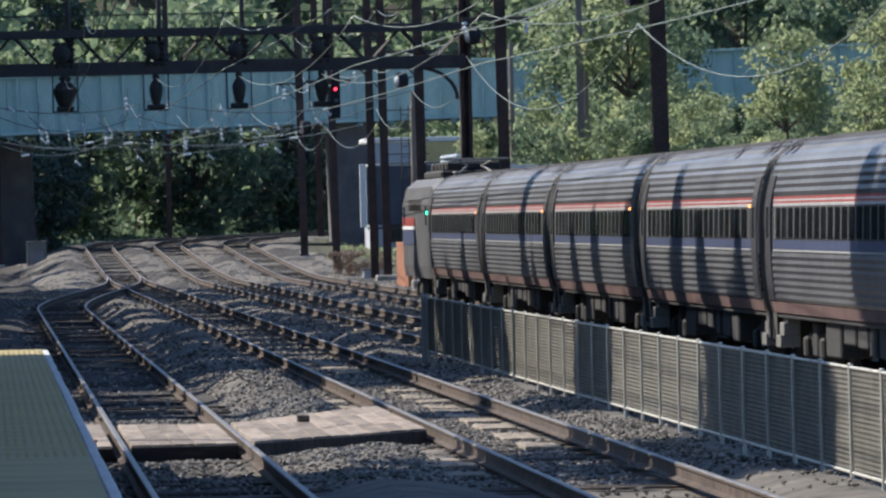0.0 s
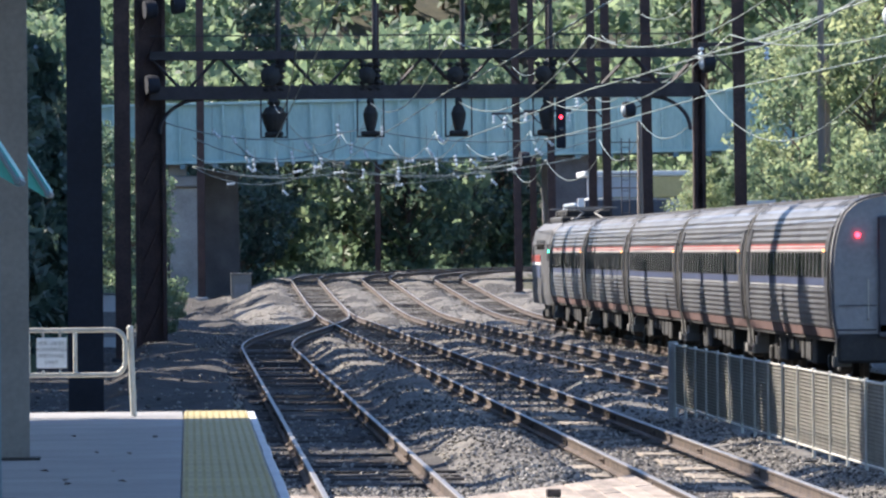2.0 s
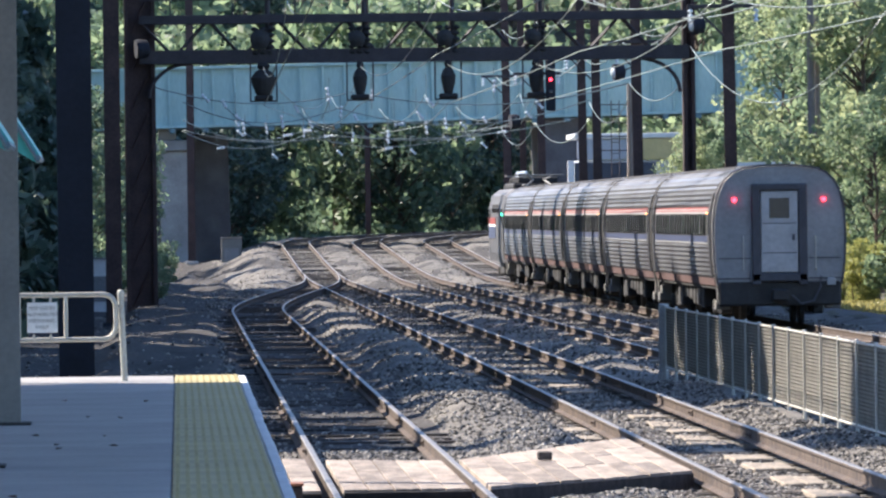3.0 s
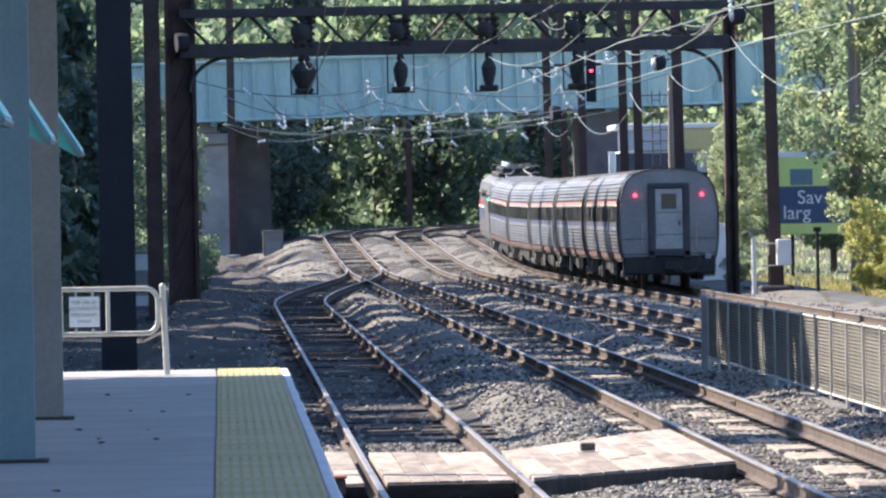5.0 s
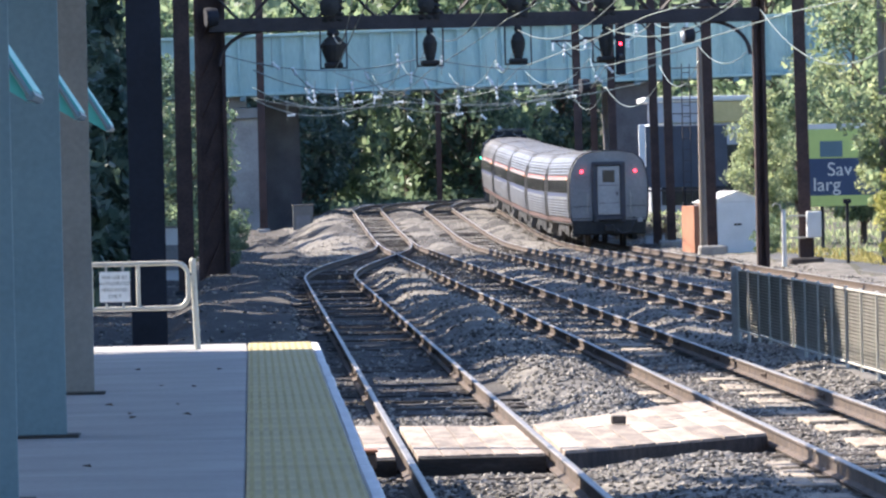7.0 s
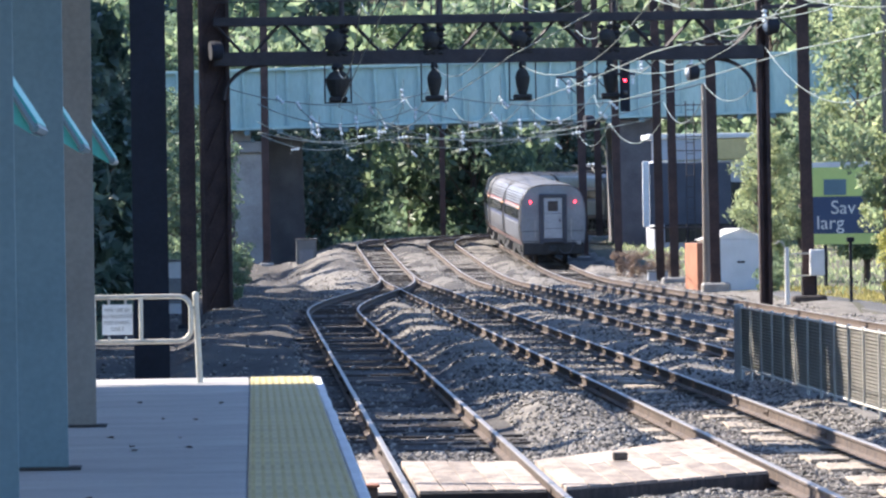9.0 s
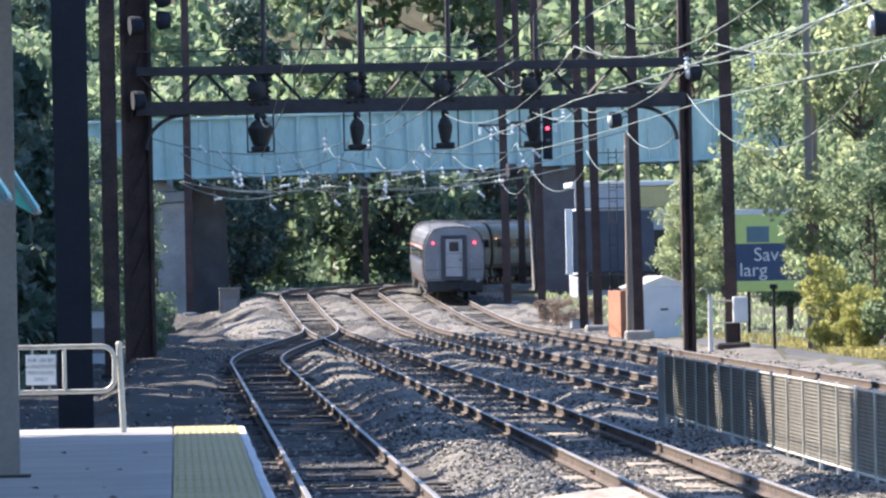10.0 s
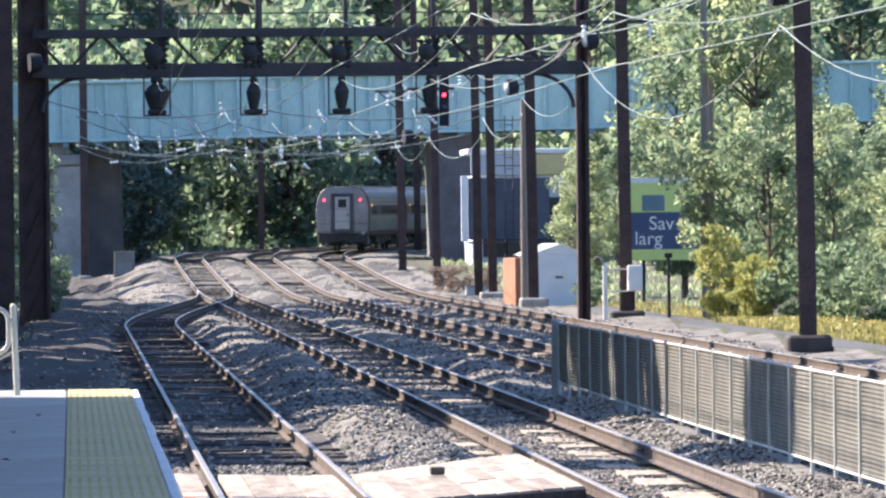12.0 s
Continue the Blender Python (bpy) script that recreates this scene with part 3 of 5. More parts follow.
# ---- fence ----
def build_fence():
    x, y0, step, n = 8.67, 151.0, 3.05, 42
    f = thing("track_fence", pose(x, 0, 0), "pale mesh fence with galvanised posts between the tracks", "fence")
    bm = bmesh.new()
    rod(bm, (0, 0, -0.25), (0, 0, 1.075), 0.026, n=8)
    lathe(bm, (0, 0, 1.06), (0, 0, 1), [(0.03, 0), (0.03, 0.02), (0.012, 0.035)], 8)
    post = mesh_of("post", bm, M["fence_post"])
    bm = bmesh.new()
    rows = [[bm.verts.new((0.012 * (k % 2), y, 0.01 + k * 0.0255)) for y in (-step + 0.04, -0.04)] for k in range(41)]
    for a, b in zip(rows, rows[1:]):
        bm.faces.new((a[0], a[1], b[1], b[0]))
    bmesh.ops.solidify(bm, geom=bm.faces[:], thickness=0.004)
    panel = mesh_of("mesh_panel", bm, M["fence"])
    bm = bmesh.new()
    rod(bm, (0, 0, -0.02), (0, 0, 1.05), 0.014, n=6)
    stay = mesh_of("stay_bar", bm, M["fence_post"])
    bm = bmesh.new()
    rod(bm, (0, -step, 1.05), (0, 0, 1.05), 0.018, n=6)
    rod(bm, (0, -step, -0.02), (0, 0, -0.02), 0.018, n=6)
    bar = mesh_of("rail_bar", bm, M["fence_post"])
    for i in range(n):
        y = y0 - i * step
        for name, me in (("post", post), ("mesh_panel", panel), ("rail_bar", bar)):
            o = new(name, me)
            o.parent, o.location = f, (0, y, 0)
        o = new("stay_bar", stay)
        o.parent, o.location = f, (-0.02, y - 0.14, 0)
    bm = bmesh.new()
    bevelled(bm, -0.12, 0.06, 151.05, 151.2, -0.3, 1.12, 0.02)
    part("end_post", bm, M["concrete_old"], f, "stout pale end post")


build_fence()


# ---- train ----
SECTION = [(0.0, 3.86), (0.45, 3.85), (0.85, 3.79), (1.12, 3.69), (1.33, 3.50), (1.46, 3.24), (1.545, 2.90), (1.575, 2.70), (1.59, 2.40), (1.59, 2.0), (1.575, 1.6), (1.54, 1.25), (1.48, 0.98)]


def half_width(z):
    for (w0, z0), (w1, z1) in zip(SECTION, SECTION[1:]):
        if z1 <= z <= z0:
            return w0 + (w1 - w0) * (z0 - z) / (z0 - z1)
    return SECTION[-1][0] if z < 1 else 0.0


def tube(bm, y0, y1, za, zb, grow=0.0, step=0.05, rib=0.0, sides=(-1, 1)):
    """The car's skin on both sides between heights za and zb, as closed shells following the section."""
    zs = [za + (zb - za) * i / max(1, round((zb - za) / step)) for i in range(max(1, round((zb - za) / step)) + 1)]
    for s in sides:
        a = []
        for y in (y0, y1):
            row = []
            for i, z in enumerate(zs):
                g = grow + (rib if rib and i % 2 else 0.0)
                row.append(bm.verts.new((s * (half_width(z) + g), y, z)))
            a.append(row)
        for i in range(len(zs) - 1):
            bm.faces.new((a[0][i], a[1][i], a[1][i + 1], a[0][i + 1]))


def section_loop(grow=0.0, z_low=0.98):
    pts = [(-(w + grow), z) for w, z in SECTION[::-1]] + [(w + grow, z) for w, z in SECTION[1:]]
    return pts


def bogie(parent, y):
    bm = bmesh.new()
    for s in (-1, 1):
        bevelled(bm, s * 1.05 - 0.09, s * 1.05 + 0.09, y - 1.75, y + 1.75, 0.42, 0.68, 0.04)
        bevelled(bm, s * 1.08 - 0.12, s * 1.08 + 0.12, y - 0.35, y + 0.35, 0.3, 0.86, 0.04)
        for dy in (-1.3, 1.3):
            bevelled(bm, s * 1.1 - 0.14, s * 1.1 + 0.14, y + dy - 0.2, y + dy + 0.2, 0.28, 0.62, 0.04)
    bevelled(bm, -1.1, 1.1, y - 0.3, y + 0.3, 0.5, 0.8, 0.04)
    b = part("bogie", bm, M["black"], parent, "grimy black bogie")
    for dy in (-1.3, 1.3):
        for s in (-1, 1):
            bm = bmesh.new()
            lathe(bm, (s * 0.7, y + dy, 0.457), (s, 0, 0), [(0.0, -0.07), (0.40, -0.07), (0.457, -0.05), (0.457, 0.06), (0.36, 0.07), (0.12, 0.05), (0.0, 0.06)], 20)
            part("wheel", bm, M["black"], b, "steel wheel")


def build_coach(last):
    L = 25.6
    c = thing("passenger_coach", pose(0, 0, 0), "stainless steel fluted passenger coach with red, white and blue window band", "railway coach", group="train coaches")
    skin_ends = section_loop()
    # fluted body
    for s in (-1, 1):
        bm = bmesh.new()
        tube(bm, 0.25, L - 0.25, 1.18, 1.96, 0.0, 0.055, 0.022, (s,))
        part("fluted_side", bm, M["steel"], c, "fluted stainless steel lower side")
        bm = bmesh.new()
        tube(bm, 0.25, L - 0.25, 2.88, 3.60, 0.0, 0.06, 0.016, (s,))
        part("fluted_cove", bm, M["steel"], c, "fluted stainless steel upper side")
    bm = bmesh.new()
    tube(bm, 0.2, L - 0.2, 1.96, 2.88, -0.004, 0.08)
    part("body_shell", bm, M["steel"], c, "smooth stainless shell", smooth=True)
    bm = bmesh.new()
    tube(bm, 0.2, L - 0.2, 3.60, 3.86, 0.0, 0.03)
    part("roof", bm, M["car_roof"], c, "sooty grey roof", smooth=True)
    bm = bmesh.new()
    for i in range(9):
        a = -0.95 + i * 0.2375
        z = 3.86 - 0.095 * a * a
        box(bm, a - 0.012, a + 0.012, 1.0, L - 1.0, z - 0.03, z + 0.012)
    part("roof_ribs", bm, M["car_roof"], c, "roof ribs")
    for s in (-1, 1):
        bm = bmesh.new()
        tube(bm, 0.25, L - 0.25, 0.99, 1.17, 0.004, 0.06, sides=(s,))
        part("skirt", bm, M["skirt"], c, "dull red side skirt")
    for za, zb, mt, nm in ((2.71, 2.755, "white", "stripe"), (2.755, 2.79, "red", "stripe"), (2.79, 2.82, "white", "stripe"), (2.82, 2.86, "red", "stripe"), (2.02, 2.17, "blue", "stripe"), (1.985, 2.015, "white", "stripe")):
        for s in (-1, 1):
            bm = bmesh.new()
            tube(bm, 1.6, L - 1.6, za, zb, 0.004, 0.04, sides=(s,))
            part(nm, bm, M["stripe_white" if mt == "white" else mt], c, {"red": "red stripe", "white": "white stripe", "blue": "blue band"}[mt])
    bm = bmesh.new()
    tube(bm, 1.9, L - 1.9, 2.175, 2.705, 0.002, 0.08)
    part("window_band", bm, M["black"], c, "dark window band")
    # windows
    bm = bmesh.new()
    z0, z1 = 2.21, 2.68
    v = [bm.verts.new(p) for p in ((half_width(z0) + 0.024, 0, z0), (half_width(z0) + 0.024, 0.86, z0), (half_width(z1) + 0.024, 0.86, z1), (half_width(z1) + 0.024, 0, z1))]
    bm.faces.new(v)
    bmesh.ops.solidify(bm, geom=bm.faces[:], thickness=-0.012)
    glass = mesh_of("window", bm, M["glass"])
    bm = bmesh.new()
    v = [bm.verts.new(p) for p in ((half_width(z0) + 0.03, -0.15, z0 - 0.02), (half_width(z0) + 0.03, -0.05, z0 - 0.02), (half_width(z1) + 0.03, -0.05, z1), (half_width(z1) + 0.03, -0.15, z1))]
    bm.faces.new(v)
    bmesh.ops.solidify(bm, geom=bm.faces[:], thickness=-0.012)
    mull = mesh_of("window_post", bm, M["stripe_white"])
    for s in (1, -1):
        for i in range(20):
            for nm, me in (("window", glass), ("window_post", mull)):
                o = new(nm, me)
                o.parent = c
                y = 2.45 + i * 1.05
                o.matrix_basis = pose(0, y, 0) if s > 0 else pose(0, y + 0.86, 0, 0, 0, 180)
    # doors and their dark vestibule joints
    for s in (1, -1):
        for y in (0.55, L - 1.45):
            bm = bmesh.new()
            tube(bm, y, y + 0.9, 1.2, 3.2, 0.012, 0.1)
            bmesh.ops.delete(bm, geom=[f for f in bm.faces if f.calc_center_median().x * s < 0], context="FACES")
            bmesh.ops.solidify(bm, geom=bm.faces[:], thickness=0.02)
            d = part("side_door", bm, M["steel"], c, "plain steel side door")
            bm = bmesh.new()
            tube(bm, y + 0.3, y + 0.62, 2.2, 2.7, 0.02, 0.1)
            bmesh.ops.delete(bm, geom=[f for f in bm.faces if f.calc_center_median().x * s < 0], context="FACES")
            bmesh.ops.solidify(bm, geom=bm.faces[:], thickness=0.02)
            part("door_window", bm, M["glass"], d)
    for s in (1, -1):
        for y in (0.27, L - 0.40):
            bm = bmesh.new()
            tube(bm, y, y + 0.16, 1.0, 3.5, 0.024, 0.1, sides=(s,))
            bmesh.ops.solidify(bm, geom=bm.faces[:], thickness=0.02)
            part("door_joint", bm, M["black"], c, "dark vestibule joint")
        for y in (0.1, L - 0.75):
            bm = bmesh.new()
            v = [bm.verts.new((s * x, yy, z)) for x, yy, z in ((1.47, y, 1.0), (1.47, y + 0.65, 1.0), (1.44, y + 0.42, 0.55), (1.44, y + 0.24, 0.55))]
            bm.faces.new(v)
            bmesh.ops.solidify(bm, geom=bm.faces[:], thickness=0.03)
            part("step_skirt", bm, M["column_side"], c, "grey tapered step skirt")
    # ends: rounded bulkhead ring with a recessed doorway
    for y, d in ((0.0, 1), (L, -1)):
        bm = bmesh.new()
        rings = []
        for grow, yy in ((0.0, y + d * 0.25), (-0.01, y + d * 0.08), (-0.06, y), (-0.9, y - d * 0.02)):
            ring = []
            for x, z in skin_ends:
                k = 1 + grow / 1.6
                ring.append(bm.verts.new((x * k, yy, 2.2 + (z - 2.2) * (1 + grow / 1.66 * 0.75))))
            rings.append(ring)
        n = len(skin_ends)
        for a, b in zip(rings, rings[1:]):
            for i in range(n):
                bm.faces.new((a[i], a[(i + 1) % n], b[(i + 1) % n], b[i]))
        bm.faces.new(rings[-1])
        # inner ends are black: the shade of the gap is put in their colour
        e = part("end_bulkhead", bm, M["car_end" if last and y == 0 else "black"], c, "grimy rounded end wall, blackened for shade where coaches meet")
        f = -d
        bm = bmesh.new()
        for s in (-1, 1):
            bevelled(bm, s * 0.555 - 0.105, s * 0.555 + 0.105, min(y, y + f * 0.16), max(y, y + f * 0.16), 1.0, 3.28, 0.03)
        bevelled(bm, -0.66, 0.66, min(y, y + f * 0.16), max(y, y + f * 0.16), 3.24, 3.40, 0.03)
        bevelled(bm, -0.66, 0.66, min(y, y + f * 0.16), max(y, y + f * 0.16), 1.08, 1.28, 0.03)
        part("diaphragm", bm, M["rubber"], e, "dark gangway diaphragm")
        bm = bmesh.new()
        bevelled(bm, -0.44, 0.44, min(y, y + f * 0.12), max(y, y + f * 0.12), 1.30, 3.22, 0.02)
        dr = part("end_door", bm, M["door_grey"], e, "pale grey end door")
        bm = bmesh.new()
        bevelled(bm, -0.24, 0.24, min(y + f * 0.115, y + f * 0.13), max(y + f * 0.115, y + f * 0.13), 2.58, 3.06, 0.006)
        part("end_window", bm, M["glass"], e, "small dark end window")
        bm = bmesh.new()
        bevelled(bm, -1.46, 1.46, y + d * 0.05 - 0.08, y + d * 0.05 + 0.12, 0.5, 1.1, 0.05)
        bevelled(bm, -0.2, 0.2, min(y, y + f * 0.35), max(y, y + f * 0.35), 0.62, 0.9, 0.04)
        part("buffer_beam", bm, M["black"], c, "black end beam with coupler")
    if last:
        # arched rim, grab irons, seams and a junction box on the rear end
        bm = bmesh.new()
        pipe(bm, [(x * 0.985, -0.02, 2.2 + (z - 2.2) * 0.99) for x, z in skin_ends], 0.028)
        part("end_rim", bm, M["rubber"], c, "dark arched rim round the end")
        for s in (-1, 1):
            bm = bmesh.new()
            pipe(bm, [(s * 0.86, -0.03, 1.35), (s * 0.86, -0.10, 1.38), (s * 0.86, -0.10, 2.12), (s * 0.86, -0.03, 2.15)], 0.016)
            part("grab_iron", bm, M["fence_post"], c, "steel grab iron")
            bm = bmesh.new()
            box(bm, min(s * 0.70, s * 1.44), max(s * 0.70, s * 1.44), -0.032, -0.018, 1.62, 1.645)
            box(bm, min(s * 0.70, s * 1.50), max(s * 0.70, s * 1.50), -0.032, -0.018, 1.14, 1.17)
            part("end_seam", bm, M["rubber"], c, "dark riveted seam")
        bm = bmesh.new()
        bevelled(bm, 1.12, 1.32, -0.12, -0.02, 0.98, 1.16, 0.015)
        part("junction_box", bm, M["stripe_white"], c, "pale jumper cable box")
        bm = bmesh.new()
        pipe(bm, [(0.98, -0.06, 1.2), (0.96, -0.14, 0.95), (0.8, -0.18, 0.62), (0.5, -0.2, 0.55), (0.28, -0.16, 0.75)], 0.028)
        part("jumper_hose", bm, M["rubber"], c, "black hanging brake hose")
        bm = bmesh.new()
        for z in (1.75, 2.45):
            box(bm, -0.40, 0.40, -0.128, -0.118, z, z + 0.02)
        bevelled(bm, 0.30, 0.36, -0.15, -0.118, 2.05, 2.2, 0.008)
        part("door_trim", bm, M["rubber"], c, "door seams and latch")
        for s in (-1, 1):
            bm = bmesh.new()
            lathe(bm, (s * 1.06, -0.015, 3.02), (0, -1, 0), [(0.05, 0), (0.05, 0.05), (0.036, 0.06)], 14)
            part("marker_lamp", bm, M["lamp_red"], c, "lit red marker lamp")
    for s in (-1, 1):
        for y in (1.75,):
            bm = bmesh.new()
            lathe(bm, (s * 1.585, y, 2.72), (s, 0, 0), [(0.03, -0.01), (0.03, 0.03), (0.015, 0.04)], 10)
            part("side_lamp", bm, M["lamp_amber"], c, "small lit amber side lamp")
    for y in (4.2, L - 4.2):
        bogie(c, y)
    bm = bmesh.new()
    rng = random.Random(7)
    y = 7.2
    while y < L - 8:
        w = rng.uniform(0.7, 2.2)
        bevelled(bm, -1.35, -0.75, y, y + w, rng.uniform(0.35, 0.6), 0.98, 0.03)
        bevelled(bm, 0.75, 1.35, y, y + w, rng.uniform(0.35, 0.6), 0.98, 0.03)
        y += w + rng.uniform(0.3, 0.9)
    bevelled(bm, -1.45, 1.45, 0.4, L - 0.4, 0.9, 0.985, 0.02)
    part("underfloor_gear", bm, M["black"], c, "grimy underfloor boxes")
    for y in (0.95, L - 1.0):
        for s in (-1, 1):
            bm = bmesh.new()
            for z, o in ((0.42, 0.0), (0.62, 0.06), (0.82, 0.12)):
                bevelled(bm, min(s * (1.48 - o), s * 1.15), max(s * (1.48 - o), s * 1.15), y - 0.38, y + 0.38, z, z + 0.2, 0.01)
            part("entry_step", bm, M["column_side"], c, "grey entry steps")
    for y in (0.9, 2.0, 7.5, L - 2.2, L - 1.1):
        for s in (-1, 1):
            bm = bmesh.new()
            v = [bm.verts.new((s * (w + 0.035), yy, z + 0.045)) for w, z in ((1.0, 3.735), (1.29, 3.535)) for yy in (y, y + 0.46)]
            bm.faces.new((v[0], v[1], v[3], v[2]))
            bmesh.ops.solidify(bm, geom=bm.faces[:], thickness=0.02)
            part("roof_vent", bm, M["black"], c, "dark roof vent")
    return c


def build_loco():
    L = 15.4
    c = thing("electric_locomotive", pose(0, 0, 0), "boxy dark grey electric locomotive with red, white and blue bands", "locomotive")
    prof = [(-1.5, 0.85), (-1.55, 1.2), (-1.55, 3.0), (-1.42, 3.5), (-1.1, 3.75), (1.1, 3.75), (1.42, 3.5), (1.55, 3.0), (1.55, 1.2), (1.5, 0.85)]
    bm = bmesh.new()
    rings = []
    for y, k, dz in ((0.0, 0.95, -0.1), (0.5, 1.0, 0.0), (L - 0.5, 1.0, 0.0), (L, 0.95, -0.1)):
        rings.append([bm.verts.new((x * k, y, z + (dz if z > 2 else 0))) for x, z in prof])
    for a, b in zip(rings, rings[1:]):
        for i in range(len(prof)):
            j = (i + 1) % len(prof)
            bm.faces.new((a[i], a[j], b[j], b[i]))
    bm.faces.new(rings[0][::-1])
    bm.faces.new(rings[-1])
    part("body", bm, M["car_roof"], c, "sooty dark grey body")
    for za, zb, mt in ((2.36, 2.62, "red"), (2.26, 2.355, "white"), (1.8, 2.255, "blue")):
        for s in (-1, 1):
            bm = bmesh.new()
            bevelled(bm, min(s * 1.545, s * 1.565), max(s * 1.545, s * 1.565), 7.5, L - 0.6, za, zb, 0.003)
            part("stripe", bm, M[mt], c, {"red": "red band", "white": "white band", "blue": "blue band"}[mt])
    for y in (1.0, L - 2.0):
        for s in (-1, 1):
            bm = bmesh.new()
            bevelled(bm, min(s * 1.54, s * 1.57), max(s * 1.54, s * 1.57), y, y + 0.6, 2.4, 2.95, 0.004)
            part("cab_window", bm, M["glass"], c)
    for i in range(6):
        for s in (-1, 1):
            bm = bmesh.new()
            bevelled(bm, min(s * 1.50, s * 1.55), max(s * 1.50, s * 1.55), 4.2 + i * 1.2, 5.2 + i * 1.2, 2.8, 3.15, 0.01)
            part("louvre", bm, M["black"], c, "dark louvre grille")
    bm = bmesh.new()
    bevelled(bm, -1.0, 1.0, 3.0, 12.4, 3.74, 3.98, 0.06)
    for y in (3.6, 5.6, 7.2, 9.0, 11.2):
        bevelled(bm, -0.8, 0.8, y, y + 0.9, 3.97, 4.22, 0.05)
    part("roof_gear", bm, M["black"], c, "dark roof equipment")
    for y in (3.4, 5.0, 6.8, 8.6, 10.6):
        bm = bmesh.new()
        lathe(bm, (-0.5, y, 4.2), (0, 0, 1), [(0.06, 0), (0.12, 0.06), (0.06, 0.12), (0.12, 0.18), (0.05, 0.26)], 8)
        part("roof_insulator", bm, M["porcelain"], c, "pale roof insulator")
    for y in (2.2, 12.9):
        bm = bmesh.new()
        rod(bm, (-0.6, y, 3.8), (-0.2, y + 1.0, 4.1), 0.035, n=6)
        rod(bm, (0.6, y, 3.8), (0.2, y + 1.0, 4.1), 0.035, n=6)
        rod(bm, (-0.2, y + 1.0, 4.1), (-0.5, y, 4.25), 0.03, n=6)
        rod(bm, (0.2, y + 1.0, 4.1), (0.5, y, 4.25), 0.03, n=6)
        bevelled(bm, -0.95, 0.95, y - 0.15, y + 0.15, 4.25, 4.31, 0.02)
        for s in (-1, 1):
            lathe(bm, (s * 0.6, y, 3.74), (0, 0, 1), [(0.06, 0), (0.1, 0.05), (0.05, 0.1), (0.1, 0.15), (0.05, 0.2)], 8)
        part("pantograph", bm, M["column_side"], c, "folded grey pantograph")
    for y in (3.2, L - 3.2):
        bogie(c, y)
    bm = bmesh.new()
    bevelled(bm, -1.3, 1.3, 5.6, L - 5.6, 0.35, 0.9, 0.05)
    part("underframe", bm, M["black"], c)
    bm = bmesh.new()
    bevelled(bm, -1.45, 1.45, -0.05, 0.2, 0.45, 0.9, 0.04)
    part("pilot", bm, M["black"], c)
    bm = bmesh.new()
    lathe(bm, (-1.56, 0.35, 2.75), (-1, 0, 0), [(0.06, 0), (0.06, 0.04), (0.02, 0.05)], 10)
    part("side_lamp", bm, M["lamp_green"], c, "small lit green lamp")
    return c


GAP = 26.15
tail = build_coach(True)
middle = build_coach(False)
COACHES = [tail, middle] + [copy_thing(middle, pose(0, 0, 0)) for _ in range(3)]
LOCO = build_loco()


def motions():
    """The train runs away along the outer track; y of its rear end by time."""
    run = [(0.0, 95.0), (0.75, 122.5), (1.5, 149.0), (2.5, 183.0), (3.5, 217.0), (4.5, 251.0), (5.5, 285.0), (6.5, 319.0), (7.5, 352.0), (8.5, 385.5), (9.5, 418.0), (10.5, 449.5), (11.25, 473.5), (12.0, 497.0)]
    length = 25.6
    for i, car in enumerate(COACHES + [LOCO]):
        rows = []
        for k, (t, y) in enumerate(run):
            a = y + i * GAP
            b = a + (length if car is not LOCO else 15.4)
            p = Vector((track_x(4, a), a, rise(a)))
            q = Vector((track_x(4, b), b, rise(b)))
            d = q - p
            yaw = math.degrees(math.atan2(-d.x, d.y))
            tilt = math.degrees(math.atan2(d.z, math.hypot(d.x, d.y)))
            rows.append((t, pose(*p, tilt, 0, yaw)))
        walk(car, rows)


# ---- trees ----
def tree_mesh(seed, height, spread, leaf, count, leaves, clumps=26, low=0.25, even=False):
    """trunk and crown meshes: limbs end in clumps of small leaves."""
    rng = random.Random(seed)
    tb, pts = bmesh.new(), []
    p, r = Vector((0, 0, -0.5)), height * 0.016
    for i in range(6):
        q = p + Vector((rng.uniform(-0.25, 0.25), rng.uniform(-0.25, 0.25), height * 0.15))
        rod(tb, p, q, r, r * 0.8, 7, caps=False)
        p, r = q, r * 0.8
    for i in range(clumps):
        h = height * rng.uniform(low, 1.0)
        k = math.sin(math.pi * min(1, max(0.05, (h / height - low * 0.6) / (1.08 - low * 0.6)))) ** (0.25 if even else 0.7)
        a = rng.uniform(0, 2 * math.pi)
        d = spread * k * rng.uniform(0.35, 1.0)
        c = Vector((d * math.cos(a), d * math.sin(a), h))
        base = Vector((0, 0, max(0.5, h - d * 0.9)))
        rod(tb, base, c, height * 0.004, height * 0.0015, 5, caps=False)
        pts.append((c, spread * rng.uniform(0.22, 0.42)))
    trunk = mesh_of("trunk", tb, M["bark"])
    n = count * clumps
    rs = np.random.RandomState(seed)
    verts = np.zeros((n, 4, 3))
    i = 0
    for c, s in pts:
        for _ in range(count):
            v = rs.normal(size=3)
            v *= s * rs.uniform(0.2, 1.0) ** 0.5 / np.linalg.norm(v)
            v[2] *= 0.75
            o = np.array(c) + v
            a, b = rs.normal(size=3), rs.normal(size=3)
            a /= np.linalg.norm(a)
            b -= a * a.dot(b)
            b /= np.linalg.norm(b)
            l = leaf * rs.uniform(0.6, 1.3)
            verts[i] = [o - a * l, o - b * l * 0.45, o + a * l, o + b * l * 0.45]
            i += 1
    me = bpy.data.meshes.new("crown")
    me.from_pydata(verts.reshape(-1, 3).tolist(), [], np.arange(n * 4).reshape(-1, 4).tolist())
    me.materials.append(leaves)
    return trunk, me


